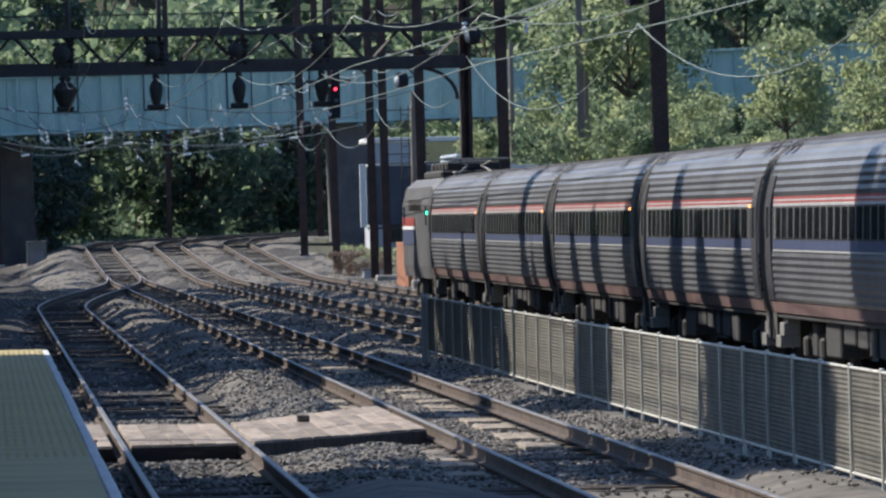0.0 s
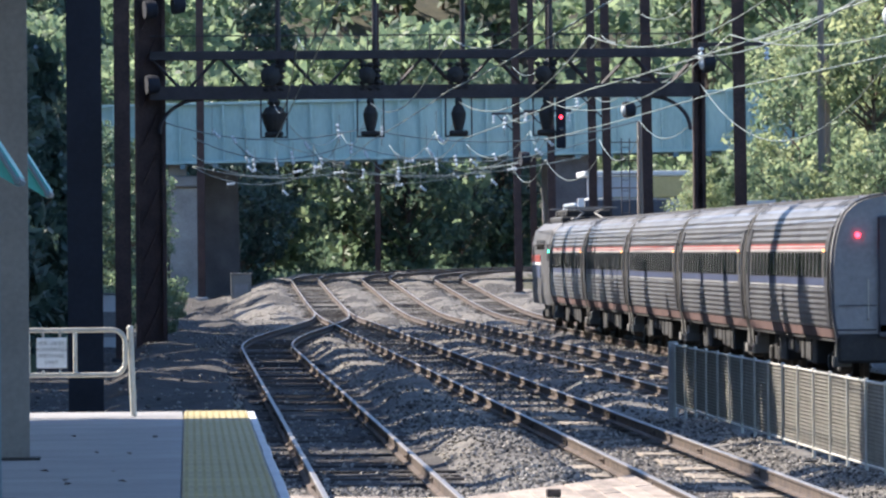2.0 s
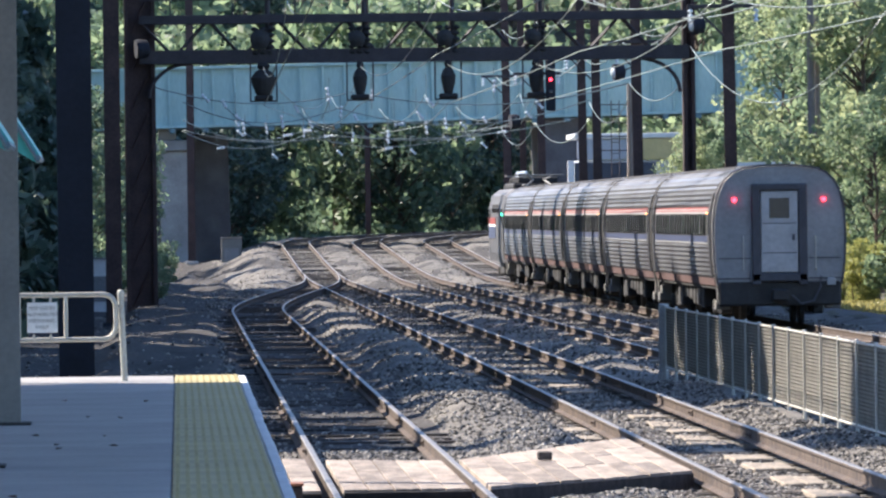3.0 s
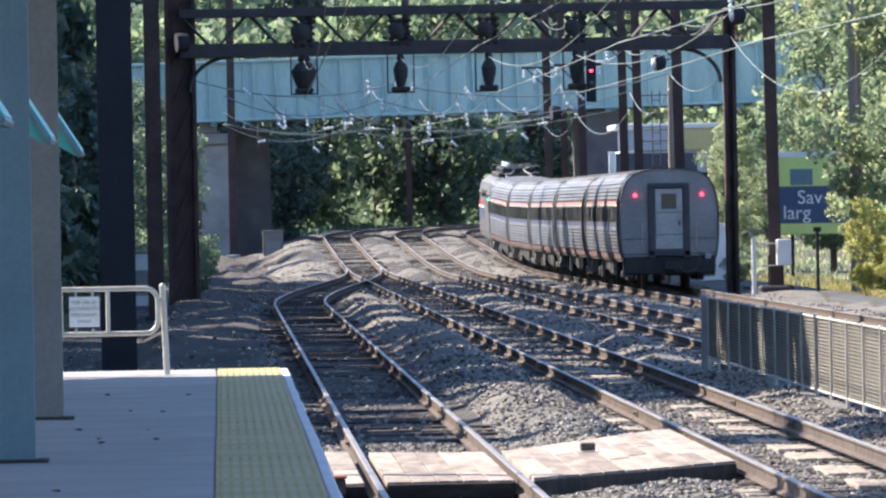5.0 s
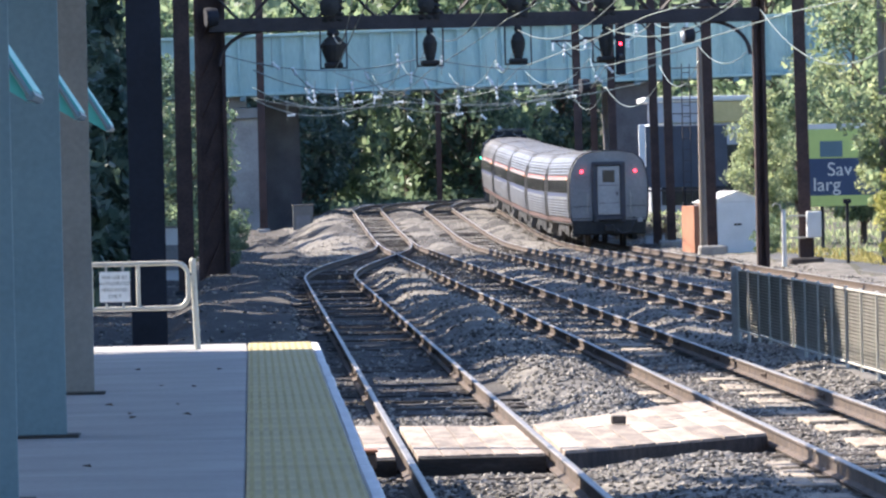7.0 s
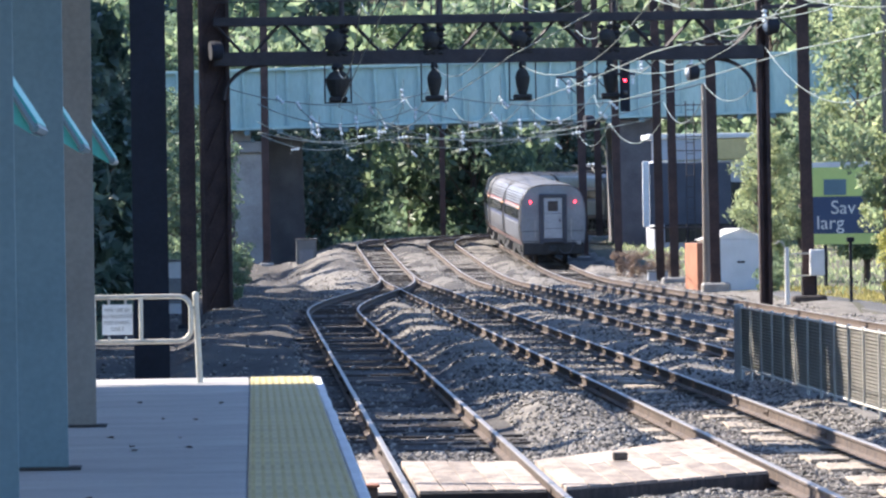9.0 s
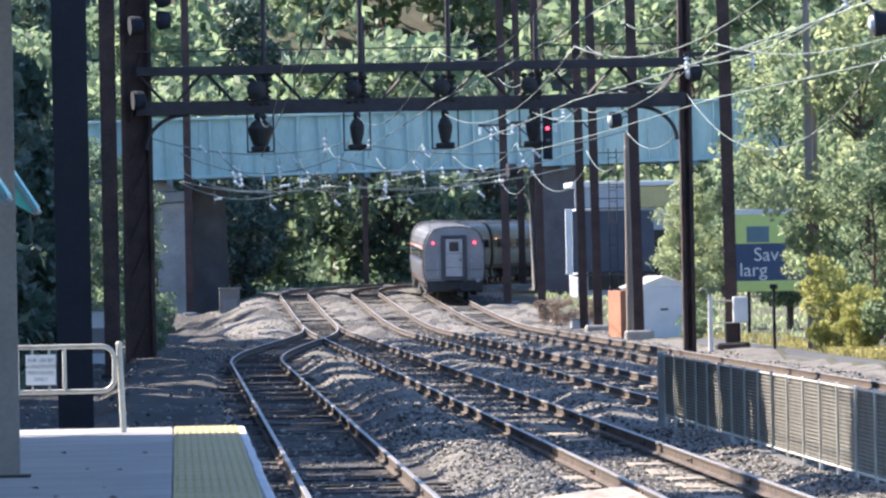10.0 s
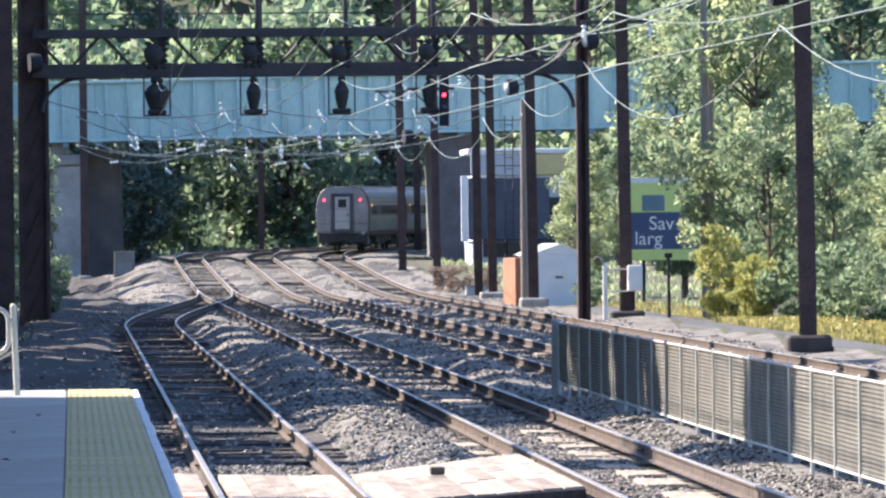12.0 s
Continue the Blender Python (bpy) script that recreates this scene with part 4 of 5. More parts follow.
KINDS = {
    "green": tree_mesh(1, 13, 3.3, 0.19, 160, M["leaf"], 44, 0.12),
    "deep": tree_mesh(2, 15, 4.2, 0.28, 115, M["leaf_dark"], 38, 0.15),
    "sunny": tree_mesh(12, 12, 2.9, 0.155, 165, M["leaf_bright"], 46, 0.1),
    "dense": tree_mesh(21, 24, 2.5, 0.38, 110, M["leaf_dark"], 60, 0.12, True),
    "dense_b": tree_mesh(22, 23, 2.3, 0.38, 110, M["leaf"], 56, 0.16, True),
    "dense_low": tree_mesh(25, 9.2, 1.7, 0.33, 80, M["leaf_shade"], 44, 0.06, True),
    "high": tree_mesh(23, 25, 3.2, 0.34, 150, M["leaf_dark"], 46, 0.66),
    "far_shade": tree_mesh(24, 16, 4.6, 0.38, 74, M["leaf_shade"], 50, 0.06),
    "far": tree_mesh(4, 16, 5.0, 0.37, 62, M["leaf"], 46, 0.1),
    "far_deep": tree_mesh(5, 17, 5.2, 0.39, 62, M["leaf_dark"], 46, 0.08),
    "bush_dry": tree_mesh(26, 2.0, 1.2, 0.08, 120, M["leaf_dry"], 18, 0.1),
    "bush": tree_mesh(6, 2.2, 1.3, 0.10, 120, M["leaf"], 18, 0.1),
    "bush_gold": tree_mesh(7, 3.4, 1.5, 0.08, 230, M["leaf_yellow"], 26, 0.1),
}
NAMES = {"green": ("tree", "leafy green tree beside the railway"), "deep": ("tree", "dense dark green tree beside the railway"),
         "sunny": ("tree", "light green tree beside the outer track, sunlight put in its leaf colour"),
         "dense": ("tree", "dense narrow dark green tree beside the railway"), "dense_b": ("tree", "dense narrow mid-green tree beside the railway"),
         "dense_low": ("tree", "low dense tree close to the near track, shade put in its leaf colour"), "high": ("tree", "unseen tall tree with a bare trunk, added so its high crown shades the fence"), "far_shade": ("tree", "woodland tree beyond the bridge with shade put in its leaf colour"),
         "far": ("tree", "green woodland tree on the hillside"), "far_deep": ("tree", "dark green woodland tree on the hillside"), "bush_dry": ("bush", "dry russet bush beside the mast feet"), "bush": ("bush", "low green bush on the ballast's edge"), "bush_gold": ("bush", "golden yellow bush beside the track")}


def plant(kind, x, y, size=1.0, turn=0.0, z=None):
    trunk, crown = KINDS[kind]
    nm, label = NAMES[kind]
    t = thing(nm, pose(x, y, ground_z(x, y) if z is None else z, 0, 0, turn), label, nm, group="trees" if nm == "tree" else "bushes")
    for pn, me in (("trunk", trunk), ("crown", crown)):
        o = new(pn, me)
        o.parent, o.scale = t, (size, size, size)
    return t


def hillside_wood(spots):
    """The trees far up the hill, joined: crowns of fewer, larger leaf sprays on plain trunks."""
    V, count = [], 0
    trunks = bmesh.new()
    for kind, x, y, size, turn in spots:
        me = KINDS[kind][1]
        co = np.zeros(len(me.vertices) * 3)
        me.vertices.foreach_get("co", co)
        quads = co.reshape(-1, 4, 3)[::3]
        mid = quads.mean(axis=1, keepdims=True)
        quads = (mid + (quads - mid) * 1.6) * size
        c, n = math.cos(radians(turn)), math.sin(radians(turn))
        z = ground_z(x, y)
        V.append(quads @ np.array([[c, n, 0], [-n, c, 0], [0, 0, 1]]) + np.array([x, y, z]))
        count += len(quads)
        rod(trunks, (x, y, z - 0.5), (x, y, z + 12 * size), 0.25, 0.08, 5)
    me = bpy.data.meshes.new("hillside_wood")
    me.from_pydata(np.concatenate(V).reshape(-1, 3).tolist(), [], np.arange(count * 4).reshape(-1, 4).tolist())
    me.materials.append(M["leaf"])
    wood = tagged(new("hillside_wood", me), "distant green wood climbing the hillside", "wood", kind="stuff")
    part("trunks", trunks, M["bark"], wood, "slim dark trunks")


def build_woods():
    rng = random.Random(11)
    # wooded hill behind the bridge: the front rows as single trees, the rest as one wood
    far = []
    for row, y in enumerate((505, 545, 590, 640, 700)):
        x = -28.0
        while x < 95 + row * 8:
            yy = y + rng.uniform(-12, 12)
            s = x - bend(yy)
            if not (-4.5 < s < 22):
                at = (rng.choice(("far", "far_deep", "far")), x + rng.uniform(-1.5, 1.5), yy, rng.uniform(0.75, 1.25), rng.uniform(0, 360))
                if row < 2:
                    plant(*at)
                else:
                    far.append(at)
            x += rng.uniform(4.2, 6.8)
    for y in (750, 810, 880, 960, 1050):
        x = -45.0
        while x < 160:
            far.append((rng.choice(("far", "far_deep")), x + rng.uniform(-2, 2), y + rng.uniform(-18, 18), rng.uniform(1.0, 1.35), rng.uniform(0, 360)))
            x += rng.uniform(7.0, 10.0)
    far += [("far", 13.0, 700, 1.1, 10), ("far_deep", 17.6, 709, 1.2, 80), ("far", 21.5, 713, 1.15, 200), ("far", 26.0, 706, 1.1, 300)]
    hillside_wood(far)
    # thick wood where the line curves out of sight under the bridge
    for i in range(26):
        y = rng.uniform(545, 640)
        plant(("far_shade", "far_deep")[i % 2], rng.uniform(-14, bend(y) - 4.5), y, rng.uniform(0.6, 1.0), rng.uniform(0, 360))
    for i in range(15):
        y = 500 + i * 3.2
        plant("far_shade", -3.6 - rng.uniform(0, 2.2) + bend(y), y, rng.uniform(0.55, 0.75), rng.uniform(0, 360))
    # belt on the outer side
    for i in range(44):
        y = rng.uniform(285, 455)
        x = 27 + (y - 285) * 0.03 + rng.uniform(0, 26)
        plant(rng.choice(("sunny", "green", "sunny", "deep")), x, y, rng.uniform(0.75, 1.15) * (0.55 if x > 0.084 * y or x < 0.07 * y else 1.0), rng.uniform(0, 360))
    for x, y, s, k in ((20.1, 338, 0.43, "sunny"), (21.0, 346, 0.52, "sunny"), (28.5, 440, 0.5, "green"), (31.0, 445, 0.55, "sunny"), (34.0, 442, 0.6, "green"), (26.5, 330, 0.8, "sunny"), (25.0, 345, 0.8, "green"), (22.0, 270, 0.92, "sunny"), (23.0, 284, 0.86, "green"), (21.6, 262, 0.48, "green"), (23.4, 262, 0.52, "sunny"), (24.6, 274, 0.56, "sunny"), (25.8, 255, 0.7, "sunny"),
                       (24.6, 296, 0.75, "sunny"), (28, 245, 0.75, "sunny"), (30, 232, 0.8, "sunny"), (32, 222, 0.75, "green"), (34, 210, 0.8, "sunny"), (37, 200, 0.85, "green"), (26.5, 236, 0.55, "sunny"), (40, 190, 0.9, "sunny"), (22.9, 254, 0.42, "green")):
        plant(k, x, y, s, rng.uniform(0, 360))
    for x, y, s in ((19.85, 256, 0.85), (20.4, 253, 0.6), (24.2, 238, 0.6)):
        plant("bush_gold", x, y, s, rng.uniform(0, 360))
    for x, y, s in ((-0.9, 300, 0.55), (-1.2, 312, 0.5), (18.4, 302, 0.45), (19.5, 320, 0.6), (24.0, 228, 0.8), (26.5, 222, 0.8), (21.6, 252, 0.9), (22.6, 249, 1.0), (23.4, 246, 0.9), (-0.9, 425, 0.9), (-2.0, 430, 1.1), (-3.4, 410, 1.2), (1.0, 505, 1.4), (-0.4, 510, 1.6), (3.0, 545, 1.5)):
        plant("bush", x, y, s, rng.uniform(0, 360))
    # belt on the near side, mostly unseen: placed to shade the tracks and leave gaps of sun
    y = 139.0
    while y < 352:
        x = -9.0 - rng.uniform(0, 0.8)
        for k in (0, 1):
            plant(rng.choice(("dense", "dense_b")), x - 4.5 * k, y + 2.8 * k, rng.uniform(0.98, 1.08) + 0.14 * k, rng.uniform(0, 360))
        y += rng.uniform(5.4, 6.0) if y < 158 else rng.uniform(7.4, 9.2)
    # lower trees, mostly unseen, added close to the near track to keep it in shade
    y = 112.0
    while y < 336:
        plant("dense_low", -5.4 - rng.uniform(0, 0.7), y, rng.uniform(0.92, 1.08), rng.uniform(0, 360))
        y += rng.uniform(3.6, 4.6) if rng.random() < 0.85 else 6.2
    # more trees added to cast bands of shade over the far rise
    for x, y, k in ((-10.4, 371, 0.8), (-11.0, 390, 0.72), (-10.2, 414, 0.8), (-10.8, 438, 0.75)):
        plant("dense", x, y, k, rng.uniform(0, 360))
    for i in range(24):
        y = 132 + i * 9.0 + rng.uniform(-2, 2)
        plant(rng.choice(("deep", "green", "deep")), -8.4 - rng.uniform(0, 2), y, rng.uniform(0.5, 0.7), rng.uniform(0, 360))
    for i in range(11):
        plant(rng.choice(("deep", "green")), -5.6 - rng.uniform(0, 2.5), 352 + i * 9.5, rng.uniform(0.36, 0.5), rng.uniform(0, 360))
    for x, y, k in ((-3.3, 436, 0.62), (-4.7, 446, 0.66), (-2.5, 448, 0.5), (-5.9, 430, 0.66)):
        plant("deep", x, y, k, rng.uniform(0, 360))
    for i in range(10):
        plant("deep", -19 - rng.uniform(0, 8), 350 + i * 17, rng.uniform(0.8, 1.1), rng.uniform(0, 360))
    # unseen trees whose high crowns are set to shade stretches of the fence
    for x, y, s in ((-9, 85.5, 1.0), (-9, 90, 1.02), (-9.2, 94.5, 1.0), (-9, 116.5, 0.98)):
        plant("high", x, y, s, rng.uniform(0, 360))
    for x, y, k in ((16.6, 366, 0.62), (16.1, 372, 0.5), (17.6, 362, 0.5)):
        plant("bush_dry", x, y, k, rng.uniform(0, 360))
    # low trees that half hide the billboard
    for x, y, s in ((22.95, 300, 0.5), (23.7, 304, 0.55), (24.5, 300, 0.6)):
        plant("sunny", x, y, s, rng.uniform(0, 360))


build_woods()


def leaf_carpet(name, label, material, zones, seed):
    """Undergrowth and grass as many small upright blades and leaves."""
    rs = np.random.RandomState(seed)
    verts, faces = [], []
    for x0, x1, y0, y1, n, h in zones:
        for _ in range(n):
            x, y = rs.uniform(x0, x1), rs.uniform(y0, y1)
            x += bend(y)
            z = ground_z(x, y)
            a, l = rs.uniform(0, 6.28), h * rs.uniform(0.4, 1.2)
            w = l * 0.22
            dx, dy = math.cos(a) * w, math.sin(a) * w
            tx, ty = rs.normal(0, l * 0.25, 2)
            b = len(verts)
            verts += [(x - dx, y - dy, z - 0.03), (x + dx, y + dy, z - 0.03), (x + dx * 0.5 + tx, y + dy * 0.5 + ty, z + l), (x - dx * 0.5 + tx, y - dy * 0.5 + ty, z + l * 0.9)]
            faces.append((b, b + 1, b + 2, b + 3))
    me = bpy.data.meshes.new(name)
    me.from_pydata(verts, [], faces)
    me.materials.append(material)
    return tagged(new(name, me), label, "grass" if "grass" in name else "undergrowth", kind="stuff")


leaf_carpet("dry_grass", "sunlit dry yellow grass beside the outer track", M["grass"], [(19.0, 27, 196, 250, 26000, 0.28), (18.9, 22, 250, 330, 2500, 0.16)], 21)
leaf_carpet("undergrowth", "dark green undergrowth below the trees", M["leaf_dark"], [(-16, -4.4, 120, 560, 22000, 0.7), (-25, -4, 520, 640, 14000, 1.1)], 22)
leaf_carpet("low_weeds", "low pale green weeds on the ground beyond the shed", M["leaf_bright"], [(19.5, 60, 300, 640, 34000, 0.22)], 23)


# ---- details on the platform ----
def build_railing():
    y = 81.0
    r = thing("railing_gate", pose(0, y, 1.2), "bare steel tube railing across the platform's end", "railing")
    bm = bmesh.new()
    z0, z1, xr, xl, c = 0.40, 0.83, -0.62, -1.75, 0.12
    pts = [(xl, 0, z1), (xr - c, 0, z1)] + [(xr - c + c * math.sin(a), 0, z1 - c + c * math.cos(a)) for a in (0.4, 0.8, 1.2, 1.57)]
    pts += [(xr - c + c * math.cos(a), 0, z0 + c - c * math.sin(a)) for a in (0.0, 0.4, 0.8, 1.2, 1.57)] + [(xl, 0, z0)]
    pipe(bm, pts, 0.024, 8)
    part("rounded_frame", bm, M["fence_post"], r)
    for x in (-1.10, -1.55):
        bm = bmesh.new()
        rod(bm, (x, 0, z0), (x, 0, z1), 0.02)
        part("upright", bm, M["fence_post"], r)
    bm = bmesh.new()
    rod(bm, (-0.545, 0.03, 0.0), (-0.575, 0.03, 0.84), 0.032, n=10)
    lathe(bm, (-0.575, 0.03, 0.84), (0, 0, 1), [(0.034, 0), (0.03, 0.02), (0.01, 0.035)], 10)
    part("end_post", bm, M["fence_post"], r)
    bm = bmesh.new()
    rod(bm, (-0.62, 0, 0.72), (-0.57, 0.03, 0.72), 0.014)
    part("hinge", bm, M["black"], r)
    s = thing("notice_board", pose(-1.325, y - 0.03, 1.2 + 0.615), "small white notice with four lines of grey lettering on the railing", "sign")
    bm = bmesh.new()
    bevelled(bm, -0.145, 0.145, -0.006, 0.006, -0.145, 0.145, 0.004)
    part("plate", bm, M["white"], s)
    for z, line in ((0.075, "FOR USE BY"), (0.015, "AUTHORIZED"), (-0.045, "PERSONNEL"), (-0.105, "ONLY")):
        words(line, 0.047, M["column_side"], s, pose(0, -0.007, z, 90, 0, 0), 0.0015, "grey lettering", "CENTER")
    for x in (-0.08, 0.08):
        for z in (-0.19, 0.17):
            bm = bmesh.new()
            box(bm, x - 0.012, x + 0.012, 0.0, 0.02, z - 0.03, z + 0.03)
            part("clip", bm, M["fence_post"], s)
    # low dark picket railing of the steps beyond the platform's end
    f = thing("stair_railing", pose(-1.2, 86.0, 0.0), "low dark picket railing on the steps behind the platform", "railing")
    bm = bmesh.new()
    rod(bm, (-0.4, 0, 1.0), (0.5, 0, 1.0), 0.02)
    part("handrail", bm, M["mast_dark"], f)
    for i in range(9):
        bm = bmesh.new()
        rod(bm, (-0.36 + i * 0.1, 0, -0.4), (-0.36 + i * 0.1, 0, 1.0), 0.01, n=5)
        part("picket", bm, M["mast_dark"], f)


build_railing()


# ---- crossing ----
def build_crossing():
    c = thing("track_crossing", pose(0, 0, 0), "bleached timber plank crossing laid between the rails", "crossing", kind="structure")
    rng = random.Random(5)
    # x from, x to, y of the near edge at both, y of the far edge at both
    zones = [(0.85, 1.40, 85.2, 85.2, 96.8, 96.4), (1.62, 2.92, 85.4, 85.4, 96.0, 95.2), (3.12, 5.45, 85.8, 90.2, 95.4, 104.0)]
    for x0, x1, n0, n1, f0, f1 in zones:
        n = max(2, round((x1 - x0) / 0.26))
        for i in range(n):
            ka, kb = i / n, (i + 1) / n
            rows = 3
            cut = [0.0, rng.uniform(0.25, 0.42), rng.uniform(0.58, 0.78), 1.0]
            for q in range(rows):
                bm = bmesh.new()
                top = -0.014 + rng.uniform(-0.004, 0.004)
                v = []
                for z in (-0.17, top):
                    for k, c_ in ((ka, cut[q]), (kb, cut[q]), (kb, cut[q + 1]), (ka, cut[q + 1])):
                        near, far = n0 + (n1 - n0) * k, f0 + (f1 - f0) * k
                        x = x0 + (x1 - x0) * k + (0.005 if k == ka else -0.005)
                        v.append(bm.verts.new((x, near + (far - near) * c_ + (0.008 if c_ == cut[q] else -0.008), z)))
                for f in ((3, 2, 1, 0), (4, 5, 6, 7), (0, 1, 5, 4), (1, 2, 6, 5), (2, 3, 7, 6), (3, 0, 4, 7)):
                    bm.faces.new([v[w_] for w_ in f])
                bmesh.ops.bevel(bm, geom=list(bm.edges), offset=0.006, segments=1, affect="EDGES")
                part("plank", bm, M["plank"], c)
    # dark beams added to give the planks' near ends their shade
    for x0, x1, n0, n1, f0, f1 in zones:
        bm = bmesh.new()
        v = [bm.verts.new((x, y, z)) for z in (-0.3, -0.035) for x, y in ((x0, n0 - 0.14), (x1, n1 - 0.14), (x1, n1 - 0.012), (x0, n0 - 0.012))]
        for f in ((3, 2, 1, 0), (4, 5, 6, 7), (0, 1, 5, 4), (1, 2, 6, 5), (2, 3, 7, 6), (3, 0, 4, 7)):
            bm.faces.new([v[i] for i in f])
        bmesh.ops.bevel(bm, geom=list(bm.edges), offset=0.01, segments=1, affect="EDGES")
        part("edge_beam", bm, M["tie_dark"], c, "dark beam added for the shade on the planks' near ends")
    b = thing("drain_box", pose(1.12, 84.9, -0.12), "small rusty brown metal box standing by the crossing", "box")
    bm = bmesh.new()
    bevelled(bm, -0.08, 0.08, -0.16, 0.16, 0.0, 0.17, 0.02)
    part("body", bm, M["rail"], b)
    bm = bmesh.new()
    bevelled(bm, -0.095, 0.095, -0.18, 0.18, 0.17, 0.20, 0.01)
    part("lid", bm, M["brick"], b, "orange-brown rusty lid")
    k = thing("rail_block", pose(4.05, 94.5, 0.0), "short dark timber block lying on the crossing", "block")
    bm = bmesh.new()
    bevelled(bm, -0.08, 0.08, -0.15, 0.15, 0, 0.09, 0.01)
    part("body", bm, M["tie"], k)


build_crossing()


def build_boards():
    """Pale boards bedded along the rails of the second track, added for sunlit sleeper ends."""
    rng = random.Random(15)
    for x, y0, y1 in ((6.72, 86, 121), (5.2, 76, 86), (5.22, 106, 114), (6.6, 138, 152), (5.15, 138, 158), (10.9, 150, 200), (9.4, 160, 235)):
        y = y0
        while y < y1:
            n = rng.uniform(1.3, 2.6)
            b = thing("track_board", pose(x + rng.uniform(-0.04, 0.04), y, -0.23 + rng.uniform(-0.02, 0.015), rng.uniform(-0.4, 0.4), rng.uniform(-2, 2), rng.uniform(-1, 1)), "pale board in the ballast beside a rail, added for sunlit sleeper ends", "board", group="boards along the rails")
            bm = bmesh.new()
            bevelled(bm, -0.24, -0.005, 0, n, -0.06, 0.06, 0.012)
            bevelled(bm, 0.005, 0.24, rng.uniform(0, 0.2), n - rng.uniform(0, 0.2), -0.06, 0.055, 0.012)
            part("plank", bm, M["board"], b)
            y += n + rng.uniform(0.15, 2.4 if y < 130 else 9.0)


build_boards()


def build_stones():
    """Loose ballast near the camera."""
    rs = np.random.RandomState(3)
    base = []
    for k in range(6):
        b = bmesh.new()
        bmesh.ops.create_icosphere(b, subdivisions=1, radius=1.0)
        v = np.array([p.co for p in b.verts])
        f = [[q.index for q in fc.verts] for fc in b.faces]
        v *= 1 + rs.uniform(-0.42, 0.25, (len(v), 1))
        v *= np.array([1.0, 0.8, 0.62])
        base.append((v, np.array(f)))
        b.free()
    octa = (np.array([(1, 0, 0), (-1, 0, 0), (0, 0.9, 0), (0, -0.9, 0), (0, 0, 0.75), (0, 0, -0.6)], float), np.array([(0, 2, 4), (2, 1, 4), (1, 3, 4), (3, 0, 4), (2, 0, 5), (1, 2, 5), (3, 1, 5), (0, 3, 5)]))
    rough = []
    for k in range(8):
        rough.append((octa[0] * (1 + rs.uniform(-0.35, 0.3, (6, 1))) + rs.uniform(-0.2, 0.2, (6, 3)), octa[1]))
    V, Fc, off = [], [], 0
    # count, x from, x to, y from, y to, size from, size to
    beds = ((4500, 0.75, 8.5, 72, 84, 0.016, 0.042), (19000, 0.75, 8.5, 84, 112, 0.016, 0.042), (16000, 0.75, 8.5, 112, 150, 0.018, 0.048), (2600, 5.6, 12.5, 66, 100, 0.018, 0.045), (5000, 8.8, 16.5, 100, 150, 0.02, 0.05),
            (14000, 0.8, 16.4, 150, 215, 0.022, 0.055), (12000, 0.8, 16.4, 215, 300, 0.022, 0.055), (9000, -1.2, 17.0, 300, 400, 0.02, 0.05), (5000, -1.0, 17.5, 400, 510, 0.02, 0.05), (1500, -4.4, 0.8, 90, 300, 0.02, 0.06))
    for n, xa, xb, y0, y1, sa_, sb_ in beds:
        for _ in range(n):
            x, y = rs.uniform(xa, xb), rs.uniform(y0, y1)
            x += bend(y)
            if 84.8 < y < 97.5 + max(0, (x - 3.1)) * 3.6 and x < 5.55 and y > 85.0 + max(0, x - 3.1) * 1.9:
                continue
            near = min(abs(x - (track_x(k, y) + d)) for k in (1, 2, 3, 4) for d in (-0.7525, 0.7525))
            if near < 0.11:
                continue
            if y > 108 and abs(x - track_x(1, y)) < 1.25 and y < 345 and rs.uniform() > 0.12:
                continue
            v, f = base[rs.randint(6)] if y < 100 and rs.uniform() < 0.6 else rough[rs.randint(8)]
            s = rs.uniform(sa_, sb_)
            a = rs.uniform(0, 6.28)
            ca, sa = math.cos(a), math.sin(a)
            R = np.array([[ca, -sa, 0], [sa, ca, 0], [0, 0, 1]])
            V.append(v @ R.T * s + np.array([x, y, ground_z(x, y) + s * 0.3]))
            Fc.append(f + off)
            off += len(v)
    me = bpy.data.meshes.new("ballast_stones")
    me.from_pydata(np.concatenate(V).tolist(), [], np.concatenate(Fc).tolist())
    me.materials.append(M["stone"])
    tagged(new("ballast_stones", me), "loose grey crushed stone ballast between the tracks", "gravel", kind="stuff")


build_stones()


